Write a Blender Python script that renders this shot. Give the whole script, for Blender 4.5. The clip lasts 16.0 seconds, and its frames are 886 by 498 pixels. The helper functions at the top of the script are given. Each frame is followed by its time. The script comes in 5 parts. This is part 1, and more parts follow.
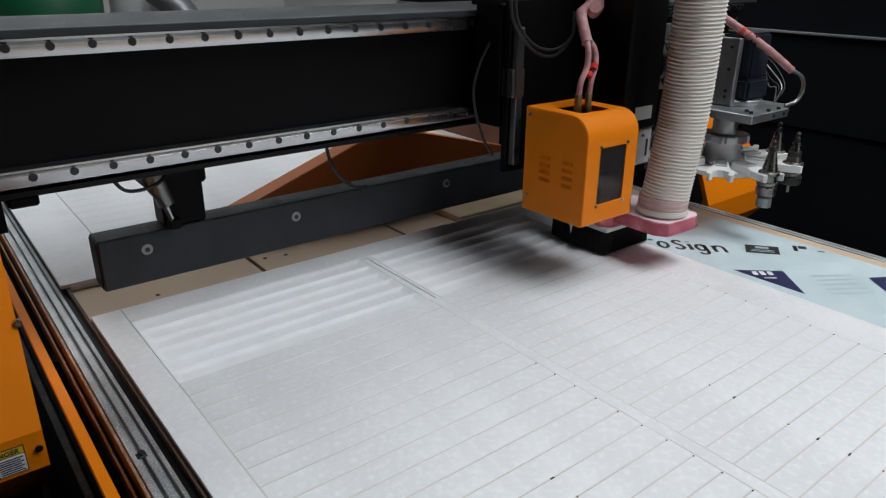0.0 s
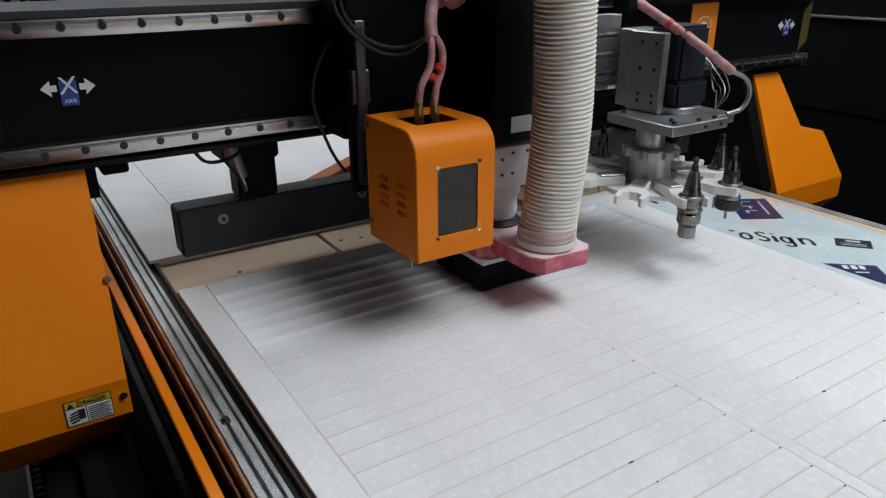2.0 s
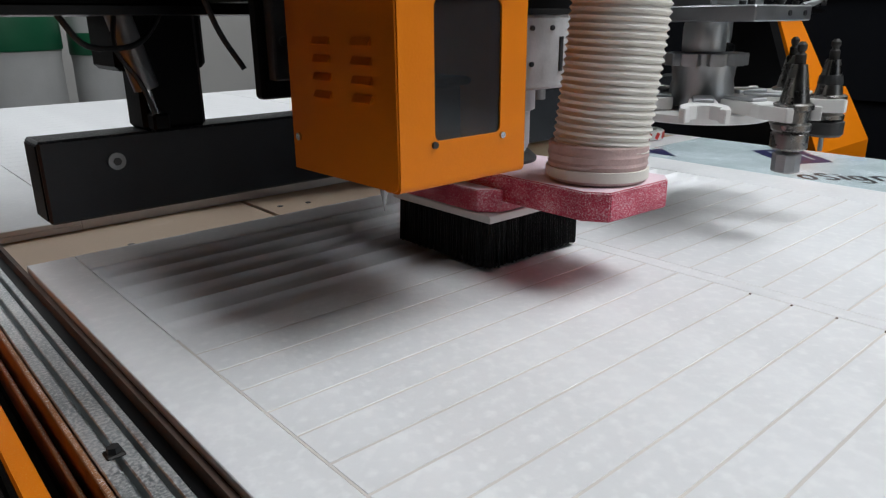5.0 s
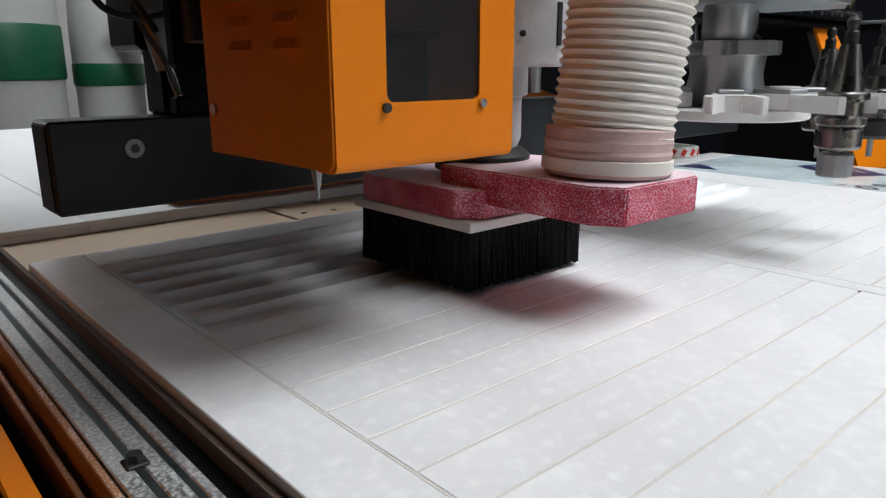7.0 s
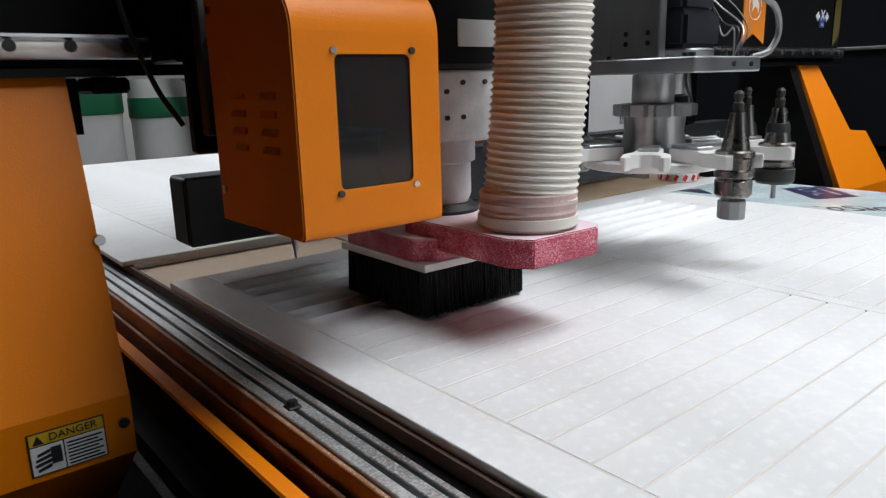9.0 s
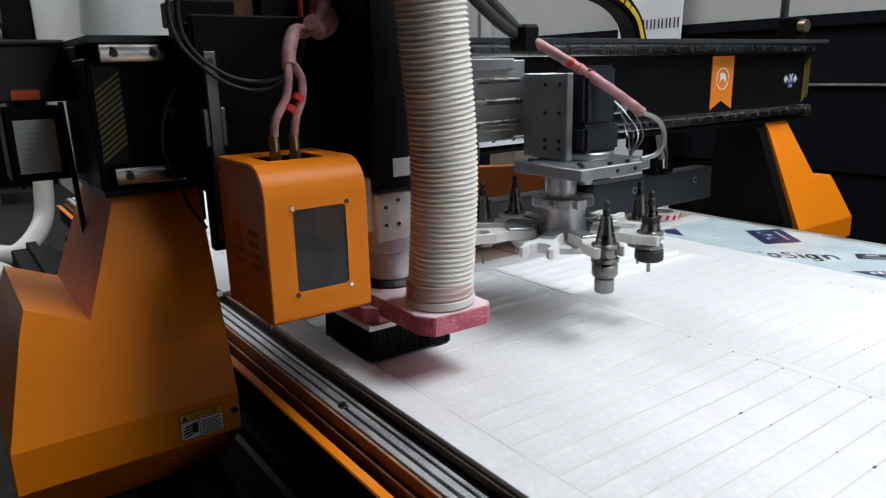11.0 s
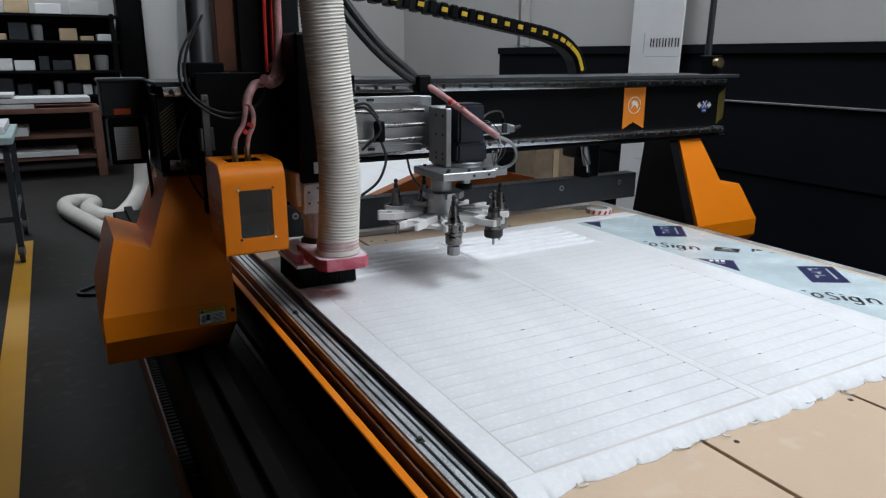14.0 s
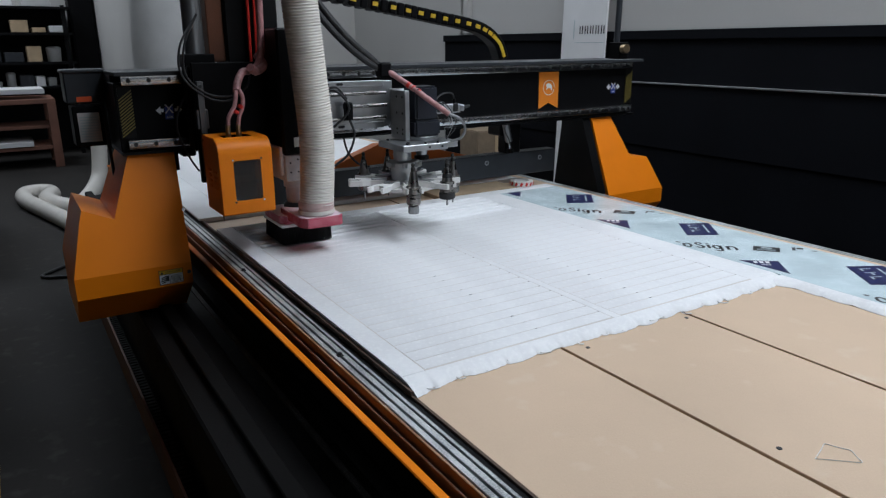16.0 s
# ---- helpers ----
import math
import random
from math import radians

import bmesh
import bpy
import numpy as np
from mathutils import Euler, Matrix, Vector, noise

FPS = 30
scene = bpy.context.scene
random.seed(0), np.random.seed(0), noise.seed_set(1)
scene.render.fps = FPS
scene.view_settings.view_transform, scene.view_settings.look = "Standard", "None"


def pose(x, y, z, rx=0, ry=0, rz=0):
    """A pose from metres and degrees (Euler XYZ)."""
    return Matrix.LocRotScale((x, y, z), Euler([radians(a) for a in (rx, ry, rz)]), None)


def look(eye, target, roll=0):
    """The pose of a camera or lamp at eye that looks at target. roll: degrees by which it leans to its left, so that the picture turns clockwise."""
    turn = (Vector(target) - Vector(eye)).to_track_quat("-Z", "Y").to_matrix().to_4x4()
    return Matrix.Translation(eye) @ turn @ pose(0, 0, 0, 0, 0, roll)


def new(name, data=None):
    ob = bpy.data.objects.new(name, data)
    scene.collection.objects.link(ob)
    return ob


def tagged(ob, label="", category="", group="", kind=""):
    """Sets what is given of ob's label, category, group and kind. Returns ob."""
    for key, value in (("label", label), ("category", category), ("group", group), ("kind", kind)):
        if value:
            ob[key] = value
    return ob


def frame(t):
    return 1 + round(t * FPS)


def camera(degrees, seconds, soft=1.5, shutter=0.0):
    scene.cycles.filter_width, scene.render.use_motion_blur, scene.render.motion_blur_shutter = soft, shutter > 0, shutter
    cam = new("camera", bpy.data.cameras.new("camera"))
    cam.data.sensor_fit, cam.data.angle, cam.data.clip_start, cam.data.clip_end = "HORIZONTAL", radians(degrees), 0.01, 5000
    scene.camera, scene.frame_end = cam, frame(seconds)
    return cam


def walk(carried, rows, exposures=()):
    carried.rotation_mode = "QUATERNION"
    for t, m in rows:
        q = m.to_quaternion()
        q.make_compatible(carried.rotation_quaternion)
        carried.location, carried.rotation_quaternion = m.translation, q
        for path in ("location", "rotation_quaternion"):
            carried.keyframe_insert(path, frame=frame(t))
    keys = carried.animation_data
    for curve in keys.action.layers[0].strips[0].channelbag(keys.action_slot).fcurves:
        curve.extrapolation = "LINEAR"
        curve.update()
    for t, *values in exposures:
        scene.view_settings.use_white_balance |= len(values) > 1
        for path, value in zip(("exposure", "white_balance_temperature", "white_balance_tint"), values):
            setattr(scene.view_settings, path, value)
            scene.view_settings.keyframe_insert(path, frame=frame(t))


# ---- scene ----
cam = camera(64.39, 16.0, 1.2, 0.25)
PATH = [
    (0, (-0.2113, -1.2920, 1.4675), (0.6473, -0.1992, 0.9032), 0.39),
    (0.5, (-0.2071, -1.2978, 1.4563), (0.6477, -0.2002, 0.8953), -0.28),
    (1, (-0.2098, -1.2936, 1.4536), (0.6415, -0.1954, 0.8887), -0.33),
    (1.5, (-0.2251, -1.2905, 1.4389), (0.5864, -0.1602, 0.8787), -0.10),
    (2, (-0.2358, -1.2862, 1.4424), (0.5099, -0.1168, 0.8709), -0.36),
    (2.5, (-0.2306, -1.2580, 1.4617), (0.5003, -0.0958, 0.8576), -1.01),
    (3, (-0.2178, -1.2043, 1.4403), (0.5621, -0.0609, 0.8619), -1.43),
    (3.5, (-0.1792, -1.1065, 1.3839), (0.6613, -0.0135, 0.7933), -3.79),
    (4, (-0.1464, -1.0238, 1.3013), (0.7641, 0.0355, 0.7547), -4.78),
    (4.5, (-0.1539, -0.9416, 1.1857), (0.7704, 0.1307, 0.6899), -1.54),
    (7, (-0.1514, -0.7712, 1.0314), (0.8122, 0.3144, 0.6533), -0.16),
    (7.5, (-0.1750, -0.7876, 1.0332), (0.7705, 0.3165, 0.6632), -0.30),
    (8, (-0.1937, -0.8120, 1.0442), (0.7297, 0.3123, 0.6793), -0.94),
    (8.5, (-0.2524, -0.8693, 1.0648), (0.6725, 0.2563, 0.7078), -0.73),
    (9, (-0.3219, -0.9447, 1.1014), (0.6023, 0.1846, 0.7542), -1.59),
    (11.5, (-0.5031, -1.4387, 1.3409), (0.2891, -0.2214, 0.9657), -1.22),
    (12, (-0.4593, -1.6289, 1.3605), (0.2579, -0.3626, 0.9969), -1.03),
    (12.5, (-0.4268, -1.7779, 1.3943), (0.2078, -0.4679, 1.0324), -0.49),
    (13, (-0.4409, -1.8666, 1.4174), (0.1515, -0.5371, 1.0547), -1.37),
    (13.5, (-0.4831, -1.9669, 1.4260), (0.1436, -0.6508, 1.0720), -1.22),
    (14, (-0.5288, -2.0510, 1.4412), (0.1669, -0.7822, 1.0457), 0.17),
    (14.5, (-0.5027, -2.1437, 1.4503), (0.2032, -0.8829, 1.0478), -0.02),
    (15, (-0.4779, -2.2442, 1.4469), (0.2027, -0.9803, 1.0119), 1.27),
    (15.5, (-0.4945, -2.3229, 1.4428), (0.2016, -1.0713, 0.9968), 0.99),
    (16, (-0.5860, -2.3964, 1.4509), (0.1697, -1.1710, 1.0299), -0.47),
]
walk(cam, [(t, look(eye, target, roll)) for t, eye, target, roll in PATH],
     exposures=[(0, -0.32, 6450, 10), (1.5, -0.33, 6450, 10), (3, -0.12, 6450, 10), (4.5, -0.1, 6450, 10), (7, 0.22, 6500, 10), (9, 0.26, 6500, 10), (11.5, 0.16, 6300, 10), (12.5, -0.04, 6250, 10), (13.5, -0.08, 6200, 10), (14.5, -0.24, 6150, 10), (16, -0.32, 6000, 10)])

# ---- world and light ----
world = bpy.data.worlds.new("sky")
scene.world = world
world.use_nodes = True
wn = world.node_tree
bgn = wn.nodes["Background"]
sky = wn.nodes.new("ShaderNodeTexSky")
sky.sky_type = 'NISHITA'
sky.sun_disc = False
sky.sun_elevation = radians(50)
sky.sun_rotation = radians(200)
wn.links.new(sky.outputs[0], bgn.inputs[0])
bgn.inputs[1].default_value = 0.05


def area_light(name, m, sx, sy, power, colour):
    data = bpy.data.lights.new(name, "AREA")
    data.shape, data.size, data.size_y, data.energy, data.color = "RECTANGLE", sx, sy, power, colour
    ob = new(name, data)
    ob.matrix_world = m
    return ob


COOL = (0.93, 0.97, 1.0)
# Added overhead lamps, assumed and out of view: bed, rear, shelves.
area_light("unseen_overhead_lamp", look((1.9, -2.05, 4.75), (1.9, -2.05, 0)), 1.9, 3.0, 206, COOL)
area_light("unseen_overhead_lamp", look((0.9, 3.0, 4.75), (0.9, 3.0, 0)), 2.0, 2.4, 88, COOL)
area_light("unseen_overhead_lamp", look((-1.6, 7.6, 4.75), (-1.6, 7.6, 0)), 2.0, 1.6, 130, COOL)
# Added front lamp, also out of view.
area_light("unseen_front_lamp", look((2.0, -6.9, 1.8), (2.0, 0, 1.2)), 2.2, 3.0, 16, COOL)


# ---- materials ----
def mat(name, colour, rough=0.5, metal=0.0, var=0.12, scale=8.0, bump=0.0, bscale=120.0, dust=0.0, dust_colour=(0.75, 0.74, 0.73), per_object=0.0, coat=0.0, spec=0.5, side=-0.12, top=0.13, grain=750):
    m = bpy.data.materials.new(name)
    m.use_nodes = True
    nt = m.node_tree
    n, l = nt.nodes, nt.links
    b = n["Principled BSDF"]
    b.inputs["Metallic"].default_value = metal
    b.inputs["Coat Weight"].default_value = coat
    b.inputs["Specular IOR Level"].default_value = spec
    tc = n.new("ShaderNodeTexCoord")
    big = n.new("ShaderNodeTexNoise")
    big.inputs["Scale"].default_value, big.inputs["Detail"].default_value = scale, 6
    l.new(tc.outputs["Object"], big.inputs["Vector"])
    fine = n.new("ShaderNodeTexNoise")
    fine.inputs["Scale"].default_value, fine.inputs["Detail"].default_value = bscale, 4
    l.new(tc.outputs["Object"], fine.inputs["Vector"])
    mix = n.new("ShaderNodeMix")
    mix.data_type = 'RGBA'
    lo = [max(0.0, c * (1 - var)) for c in colour]
    hi = [min(1.0, c * (1 + var)) for c in colour]
    mix.inputs["A"].default_value, mix.inputs["B"].default_value = (*lo, 1), (*hi, 1)
    add = n.new("ShaderNodeMath")
    add.operation = 'MULTIPLY_ADD'
    add.inputs[1].default_value = 0.35
    l.new(fine.outputs["Fac"], add.inputs[0])
    sc = n.new("ShaderNodeMapRange")
    sc.inputs["From Min"].default_value, sc.inputs["From Max"].default_value = 0.3, 0.7
    sc.inputs["To Max"].default_value = 0.75
    l.new(big.outputs["Fac"], sc.inputs["Value"])
    l.new(sc.outputs[0], add.inputs[2])
    l.new(add.outputs[0], mix.inputs["Factor"])
    out = mix.outputs["Result"]
    if per_object:
        oi = n.new("ShaderNodeObjectInfo")
        hsv = n.new("ShaderNodeHueSaturation")
        mr = n.new("ShaderNodeMapRange")
        mr.inputs["To Min"].default_value, mr.inputs["To Max"].default_value = 1 - per_object, 1 + per_object
        l.new(oi.outputs["Random"], mr.inputs["Value"])
        l.new(mr.outputs[0], hsv.inputs["Value"])
        l.new(out, hsv.inputs["Color"])
        out = hsv.outputs[0]
    rr = n.new("ShaderNodeMapRange")
    rr.inputs["To Min"].default_value, rr.inputs["To Max"].default_value = max(0.02, rough - 0.1), min(1, rough + 0.1)
    l.new(big.outputs["Fac"], rr.inputs["Value"])
    rough_out = rr.outputs[0]
    if dust:
        # sawdust lies on faces that look up and clings in specks to the others
        geo = n.new("ShaderNodeNewGeometry")
        sep = n.new("ShaderNodeSeparateXYZ")
        l.new(geo.outputs["Normal"], sep.inputs[0])
        up = n.new("ShaderNodeMapRange")
        up.inputs["From Min"].default_value, up.inputs["From Max"].default_value = 0.1, 0.9
        up.inputs["To Min"].default_value, up.inputs["To Max"].default_value = side, top
        l.new(sep.outputs["Z"], up.inputs["Value"])
        speck = n.new("ShaderNodeTexNoise")
        speck.inputs["Scale"].default_value, speck.inputs["Detail"].default_value = grain, 2
        l.new(tc.outputs["Object"], speck.inputs["Vector"])
        s1 = n.new("ShaderNodeMath")
        s1.operation = 'ADD'
        l.new(up.outputs[0], s1.inputs[0])
        l.new(speck.outputs["Fac"], s1.inputs[1])
        s2 = n.new("ShaderNodeMath")
        s2.operation = 'MULTIPLY_ADD'
        s2.inputs[1].default_value = 0.35
        l.new(big.outputs["Fac"], s2.inputs[0])
        l.new(s1.outputs[0], s2.inputs[2])
        th = n.new("ShaderNodeMapRange")
        th.inputs["From Min"].default_value, th.inputs["From Max"].default_value = 0.92 - 0.35 * dust, 1.14 - 0.35 * dust
        l.new(s2.outputs[0], th.inputs["Value"])
        dm = n.new("ShaderNodeMix")
        dm.data_type = 'RGBA'
        dm.inputs["B"].default_value = (*dust_colour, 1)
        l.new(th.outputs[0], dm.inputs["Factor"])
        l.new(out, dm.inputs["A"])
        out = dm.outputs["Result"]
        rm = n.new("ShaderNodeMix")
        rm.inputs["B"].default_value = 0.9
        l.new(th.outputs[0], rm.inputs["Factor"])
        l.new(rough_out, rm.inputs["A"])
        rough_out = rm.outputs["Result"]
    l.new(out, b.inputs["Base Color"])
    l.new(rough_out, b.inputs["Roughness"])
    if bump:
        bp = n.new("ShaderNodeBump")
        bp.inputs["Strength"].default_value, bp.inputs["Distance"].default_value = bump, 0.002
        l.new(fine.outputs["Fac"], bp.inputs["Height"])
        l.new(bp.outputs[0], b.inputs["Normal"])
    return m


BLACK = mat("black_powder_coat", (0.0035, 0.0035, 0.004), 0.5, 0, 0.3, 6, 0.1, 300, spec=0.1)
BLACKMATT = mat("matt_black_frame_paint", (0.005, 0.0047, 0.0045), 0.65, 0, 0.5, 9, 0.2, 200, spec=0.08)
BLACKGLOSS = mat("black_satin", (0.003, 0.003, 0.0035), 0.42, 0, 0.3, 6, spec=0.2)
GREY = mat("dark_grey_paint", (0.028, 0.031, 0.036), 0.45, 0, 0.2, 14, 0.1, 300, 0.1, spec=0.3)
STEEL = mat("ground_steel_rail", (0.52, 0.52, 0.53), 0.24, 1.0, 0.08, 3)
ALU = mat("milled_aluminium", (0.42, 0.43, 0.44), 0.36, 0.9, 0.15, 20, 0.1, 400, 0.1)
ALUDUSTY = mat("dusty_extruded_aluminium", (0.37, 0.4, 0.405), 0.34, 0.85, 0.4, 9, 0.2, 400, 0.6, (0.76, 0.76, 0.75), grain=330)
CHROME = mat("tool_steel", (0.22, 0.21, 0.2), 0.28, 1.0, 0.2, 40)
ORANGE = mat("orange_powder_coat", (0.78, 0.208, 0.002), 0.42, 0, 0.07, 5, 0.12, 500, 0.03, (0.8, 0.5, 0.2), spec=0.22)
RUST = mat("brown_primer_paint", (0.13, 0.042, 0.015), 0.6, 0, 0.3, 12, 0.3, 200)
DUSTYBLACK = mat("dusty_black_paint", (0.012, 0.012, 0.012), 0.6, 0, 0.3, 12, 0.2, 200, 0.25, (0.3, 0.3, 0.29))
TANRUST = mat("worn_brown_edge_paint", (0.3, 0.13, 0.05), 0.55, 0, 0.4, 14, 0.3, 200, 0.25)
# Darker copy of the orange: the beam's shade is put into its colour.
ORANGESHADE = mat("shaded_orange_paint", (0.6, 0.15, 0.015), 0.5, 0, 0.15, 6, 0.1, 300)
FOAM = mat("white_foam_board", (0.78, 0.78, 0.785), 0.4, 0, 0.07, 9, 0.18, 160, 0.42, (0.85, 0.85, 0.85), grain=90)
CUTTONE = mat("cut_line_tone", (0.69, 0.645, 0.605), 0.9, 0, 0.16, 3.5)
MILLED = mat("milled_white_foam", (0.83, 0.835, 0.84), 0.8, 0, 0.04, 25, 0.15, 350)
FILM = mat("pale_blue_film", (0.6, 0.71, 0.74), 0.22, 0, 0.05, 9, 0.05, 100, 0.12, (0.8, 0.82, 0.83))
MDF = mat("sanded_fibreboard", (0.62, 0.46, 0.32), 0.65, 0, 0.1, 2.2, 0.2, 300, 0.06, (0.7, 0.57, 0.44), top=0.1, grain=14)
MDFDARK = mat("dark_brown_board", (0.09, 0.055, 0.04), 0.8, 0, 0.35, 20, 0.3, 200)
HOSE = mat("cream_duct_plastic", (0.68, 0.645, 0.59), 0.45, 0, 0.08, 9, 0.1, 300)
HOSEDIRTY = mat("dusty_duct_cuff", (0.5, 0.36, 0.34), 0.7, 0, 0.2, 30, 0.3, 300, 0.3)
RED = mat("red_dusty_plastic", (0.44, 0.006, 0.05), 0.35, 0, 0.4, 26, 0.3, 300, 0.9, (0.76, 0.6, 0.65), side=-0.07, top=0.32, grain=850)
WHITEPL = mat("white_plastic", (0.74, 0.73, 0.71), 0.5, 0, 0.06, 20, 0.1, 300)
BRISTLE = mat("black_bristles", (0.005, 0.005, 0.005), 0.6, 0, 0.5, 60, 0.6, 300, spec=0.2)
REDTUBE = mat("pink_red_sleeve", (0.42, 0.2, 0.2), 0.45, 0, 0.5, 45, 0.2, 200, 0.4, (0.6, 0.5, 0.5))
REDBAND = mat("bright_red_tube", (0.55, 0.03, 0.02), 0.4, 0, 0.2, 40)
BRASS = mat("worn_brass", (0.4, 0.3, 0.18), 0.35, 1.0, 0.2, 40)
RUBBER = mat("black_rubber", (0.015, 0.015, 0.016), 0.5, 0, 0.3, 20)
NAVY = mat("navy_print", (0.02, 0.024, 0.09), 0.35, 0, 0.3, 30)
INK = mat("black_print", (0.02, 0.02, 0.022), 0.4, 0, 0.3, 30)
WHITEINK = mat("white_print", (0.75, 0.75, 0.76), 0.5, 0, 0.05, 30)
FAINTINK = mat("faint_grey_print", (0.4, 0.48, 0.5), 0.4, 0, 0.1, 30)
YELLOWINK = mat("yellow_print", (0.65, 0.42, 0.02), 0.5, 0, 0.1, 30)
DULLYELLOW = mat("dull_yellow_print", (0.14, 0.11, 0.02), 0.5, 0, 0.1, 30)
BLUEINK = mat("blue_print", (0.03, 0.06, 0.3), 0.5, 0, 0.1, 30)
BANNER = mat("orange_ribbon_print", (0.75, 0.22, 0.015), 0.45, 0, 0.1, 12)
CONCRETE = mat("dark_concrete", (0.0155, 0.0134, 0.0116), 0.75, 0, 0.45, 1.6, 0.3, 60, 0.12, (0.05, 0.047, 0.043), spec=0.25, grain=14)
YELLOWPAINT = mat("yellow_floor_paint", (0.5, 0.25, 0.012), 0.6, 0, 0.15, 3, 0.1, 60)
DARKWALL = mat("charcoal_wall_panel", (0.0055, 0.006, 0.008), 0.75, 0, 0.3, 2, 0.1, 90, spec=0.08)
WHITEWALL = mat("off_white_wall", (0.48, 0.47, 0.45), 0.8, 0, 0.06, 1.2, 0.15, 60)
CEIL = mat("grey_ceiling", (0.2, 0.2, 0.2), 0.8, 0, 0.1, 1)
KRAFT = mat("dull_brown_paper_sack", (0.24, 0.18, 0.12), 0.8, 0, 0.3, 9, 0.4, 40)
WOOD = mat("red_brown_wood", (0.2, 0.09, 0.06), 0.6, 0, 0.3, 4, 0.2, 80)
PLYWOOD = mat("pale_wood", (0.5, 0.37, 0.23), 0.6, 0, 0.2, 6, 0.2, 80)
TEAL = mat("pale_teal_board", (0.33, 0.43, 0.42), 0.6, 0, 0.15, 5)
BOARDWHITE = mat("white_sheet_stock", (0.72, 0.72, 0.72), 0.5, 0, 0.1, 3)
GREEN = mat("green_drum_paint", (0.01, 0.11, 0.05), 0.4, 0, 0.15, 4)
BAG = mat("grey_white_fabric", (0.5, 0.5, 0.49), 0.85, 0, 0.08, 6, 0.3, 90)
PAPER = mat("paper", (0.55, 0.56, 0.55), 0.8, 0, 0.05, 10)
STICKER = mat("orange_sticker", (0.7, 0.1, 0.02), 0.5, 0, 0.1, 20)
MOTOR = mat("blue_black_motor_paint", (0.012, 0.015, 0.024), 0.42, 0, 0.3, 12)
GALV = mat("galvanised_duct", (0.28, 0.285, 0.29), 0.42, 0.8, 0.2, 6)
DUSTYWHITE = mat("dust_coated_metal", (0.6, 0.595, 0.605), 0.75, 0.0, 0.2, 25, 0.3, 300, 0.3)
DIMSTEEL = mat("dull_steel", (0.14, 0.14, 0.145), 0.4, 0.9, 0.2, 20)
DARKSTEEL = mat("oiled_dark_steel", (0.02, 0.018, 0.016), 0.55, 0.3, 0.4, 20)


def acrylic():
    m = bpy.data.materials.new("smoked_acrylic")
    m.use_nodes = True
    b = m.node_tree.nodes["Principled BSDF"]
    b.inputs["Base Color"].default_value = (0.2, 0.2, 0.21, 1)
    b.inputs["Roughness"].default_value = 0.06
    b.inputs["Transmission Weight"].default_value = 0.9
    b.inputs["IOR"].default_value = 1.3
    return m


ACRYLIC = acrylic()


# ---- mesh helpers ----
def boxes(*specs, bevel=0.0, seg=1):
    """x0, x1, y0, y1, z0, z1 for each."""
    bm = bmesh.new()
    for x0, x1, y0, y1, z0, z1 in specs:
        bmesh.ops.create_cube(bm, size=1, matrix=Matrix.Translation(((x0 + x1) / 2, (y0 + y1) / 2, (z0 + z1) / 2)) @ Matrix.Diagonal((x1 - x0, y1 - y0, z1 - z0, 1)))
    if bevel:
        bmesh.ops.bevel(bm, geom=list(bm.edges), offset=bevel, segments=seg, affect='EDGES')
    return bm


def rod(p, q, r, r2=None, seg=20, bm=None):
    bm = bm or bmesh.new()
    p, q = Vector(p), Vector(q)
    m = Matrix.Translation((p + q) / 2) @ (q - p).to_track_quat('Z', 'Y').to_matrix().to_4x4()
    bmesh.ops.create_cone(bm, cap_ends=True, segments=seg, radius1=r, radius2=r if r2 is None else r2, depth=(q - p).length, matrix=m)
    return bm


def lathe(profile, centre, seg=24):
    """Turned about a vertical axis: (radius, z) from bottom to top."""
    bm = bmesh.new()
    cx, cy = centre
    rings = [[bm.verts.new((cx + r * math.cos(2 * math.pi * k / seg), cy + r * math.sin(2 * math.pi * k / seg), z)) for k in range(seg)] for r, z in profile]
    for a, b in zip(rings, rings[1:]):
        for k in range(seg):
            bm.faces.new((a[k], a[(k + 1) % seg], b[(k + 1) % seg], b[k]))
    bm.faces.new(list(reversed(rings[0])))
    bm.faces.new(rings[-1])
    return bm


def smooth_path(points, n):
    """A Catmull-Rom curve through the points."""
    pts = [Vector(p) for p in points]
    pts = [2 * pts[0] - pts[1]] + pts + [2 * pts[-1] - pts[-2]]
    out = []
    spans = len(pts) - 3
    for i in range(n + 1):
        u = i / n * spans
        k = min(int(u), spans - 1)
        t = u - k
        a, b, c, d = pts[k:k + 4]
        out.append(0.5 * (2 * b + (c - a) * t + (2 * a - 5 * b + 4 * c - d) * t * t + (3 * b - a - 3 * c + d) * t ** 3))
    return out


def tube(points, r, n=40, seg=10, wave=None):
    """A tube along a curve; wave(i) scales its radius."""
    bm = bmesh.new()
    path = smooth_path(points, n)
    side = None
    rings = []
    for i, p in enumerate(path):
        t = (path[min(i + 1, n)] - path[max(i - 1, 0)]).normalized()
        if side is None:
            side = t.orthogonal().normalized()
        side = (side - t * side.dot(t)).normalized()
        up = t.cross(side)
        rad = r * (wave(i) if wave else 1)
        rings.append([bm.verts.new(p + rad * (side * math.cos(2 * math.pi * k / seg) + up * math.sin(2 * math.pi * k / seg))) for k in range(seg)])
    for a, b in zip(rings, rings[1:]):
        for k in range(seg):
            bm.faces.new((a[k], a[(k + 1) % seg], b[(k + 1) % seg], b[k]))
    bm.faces.new(list(reversed(rings[0])))
    bm.faces.new(rings[-1])
    return bm


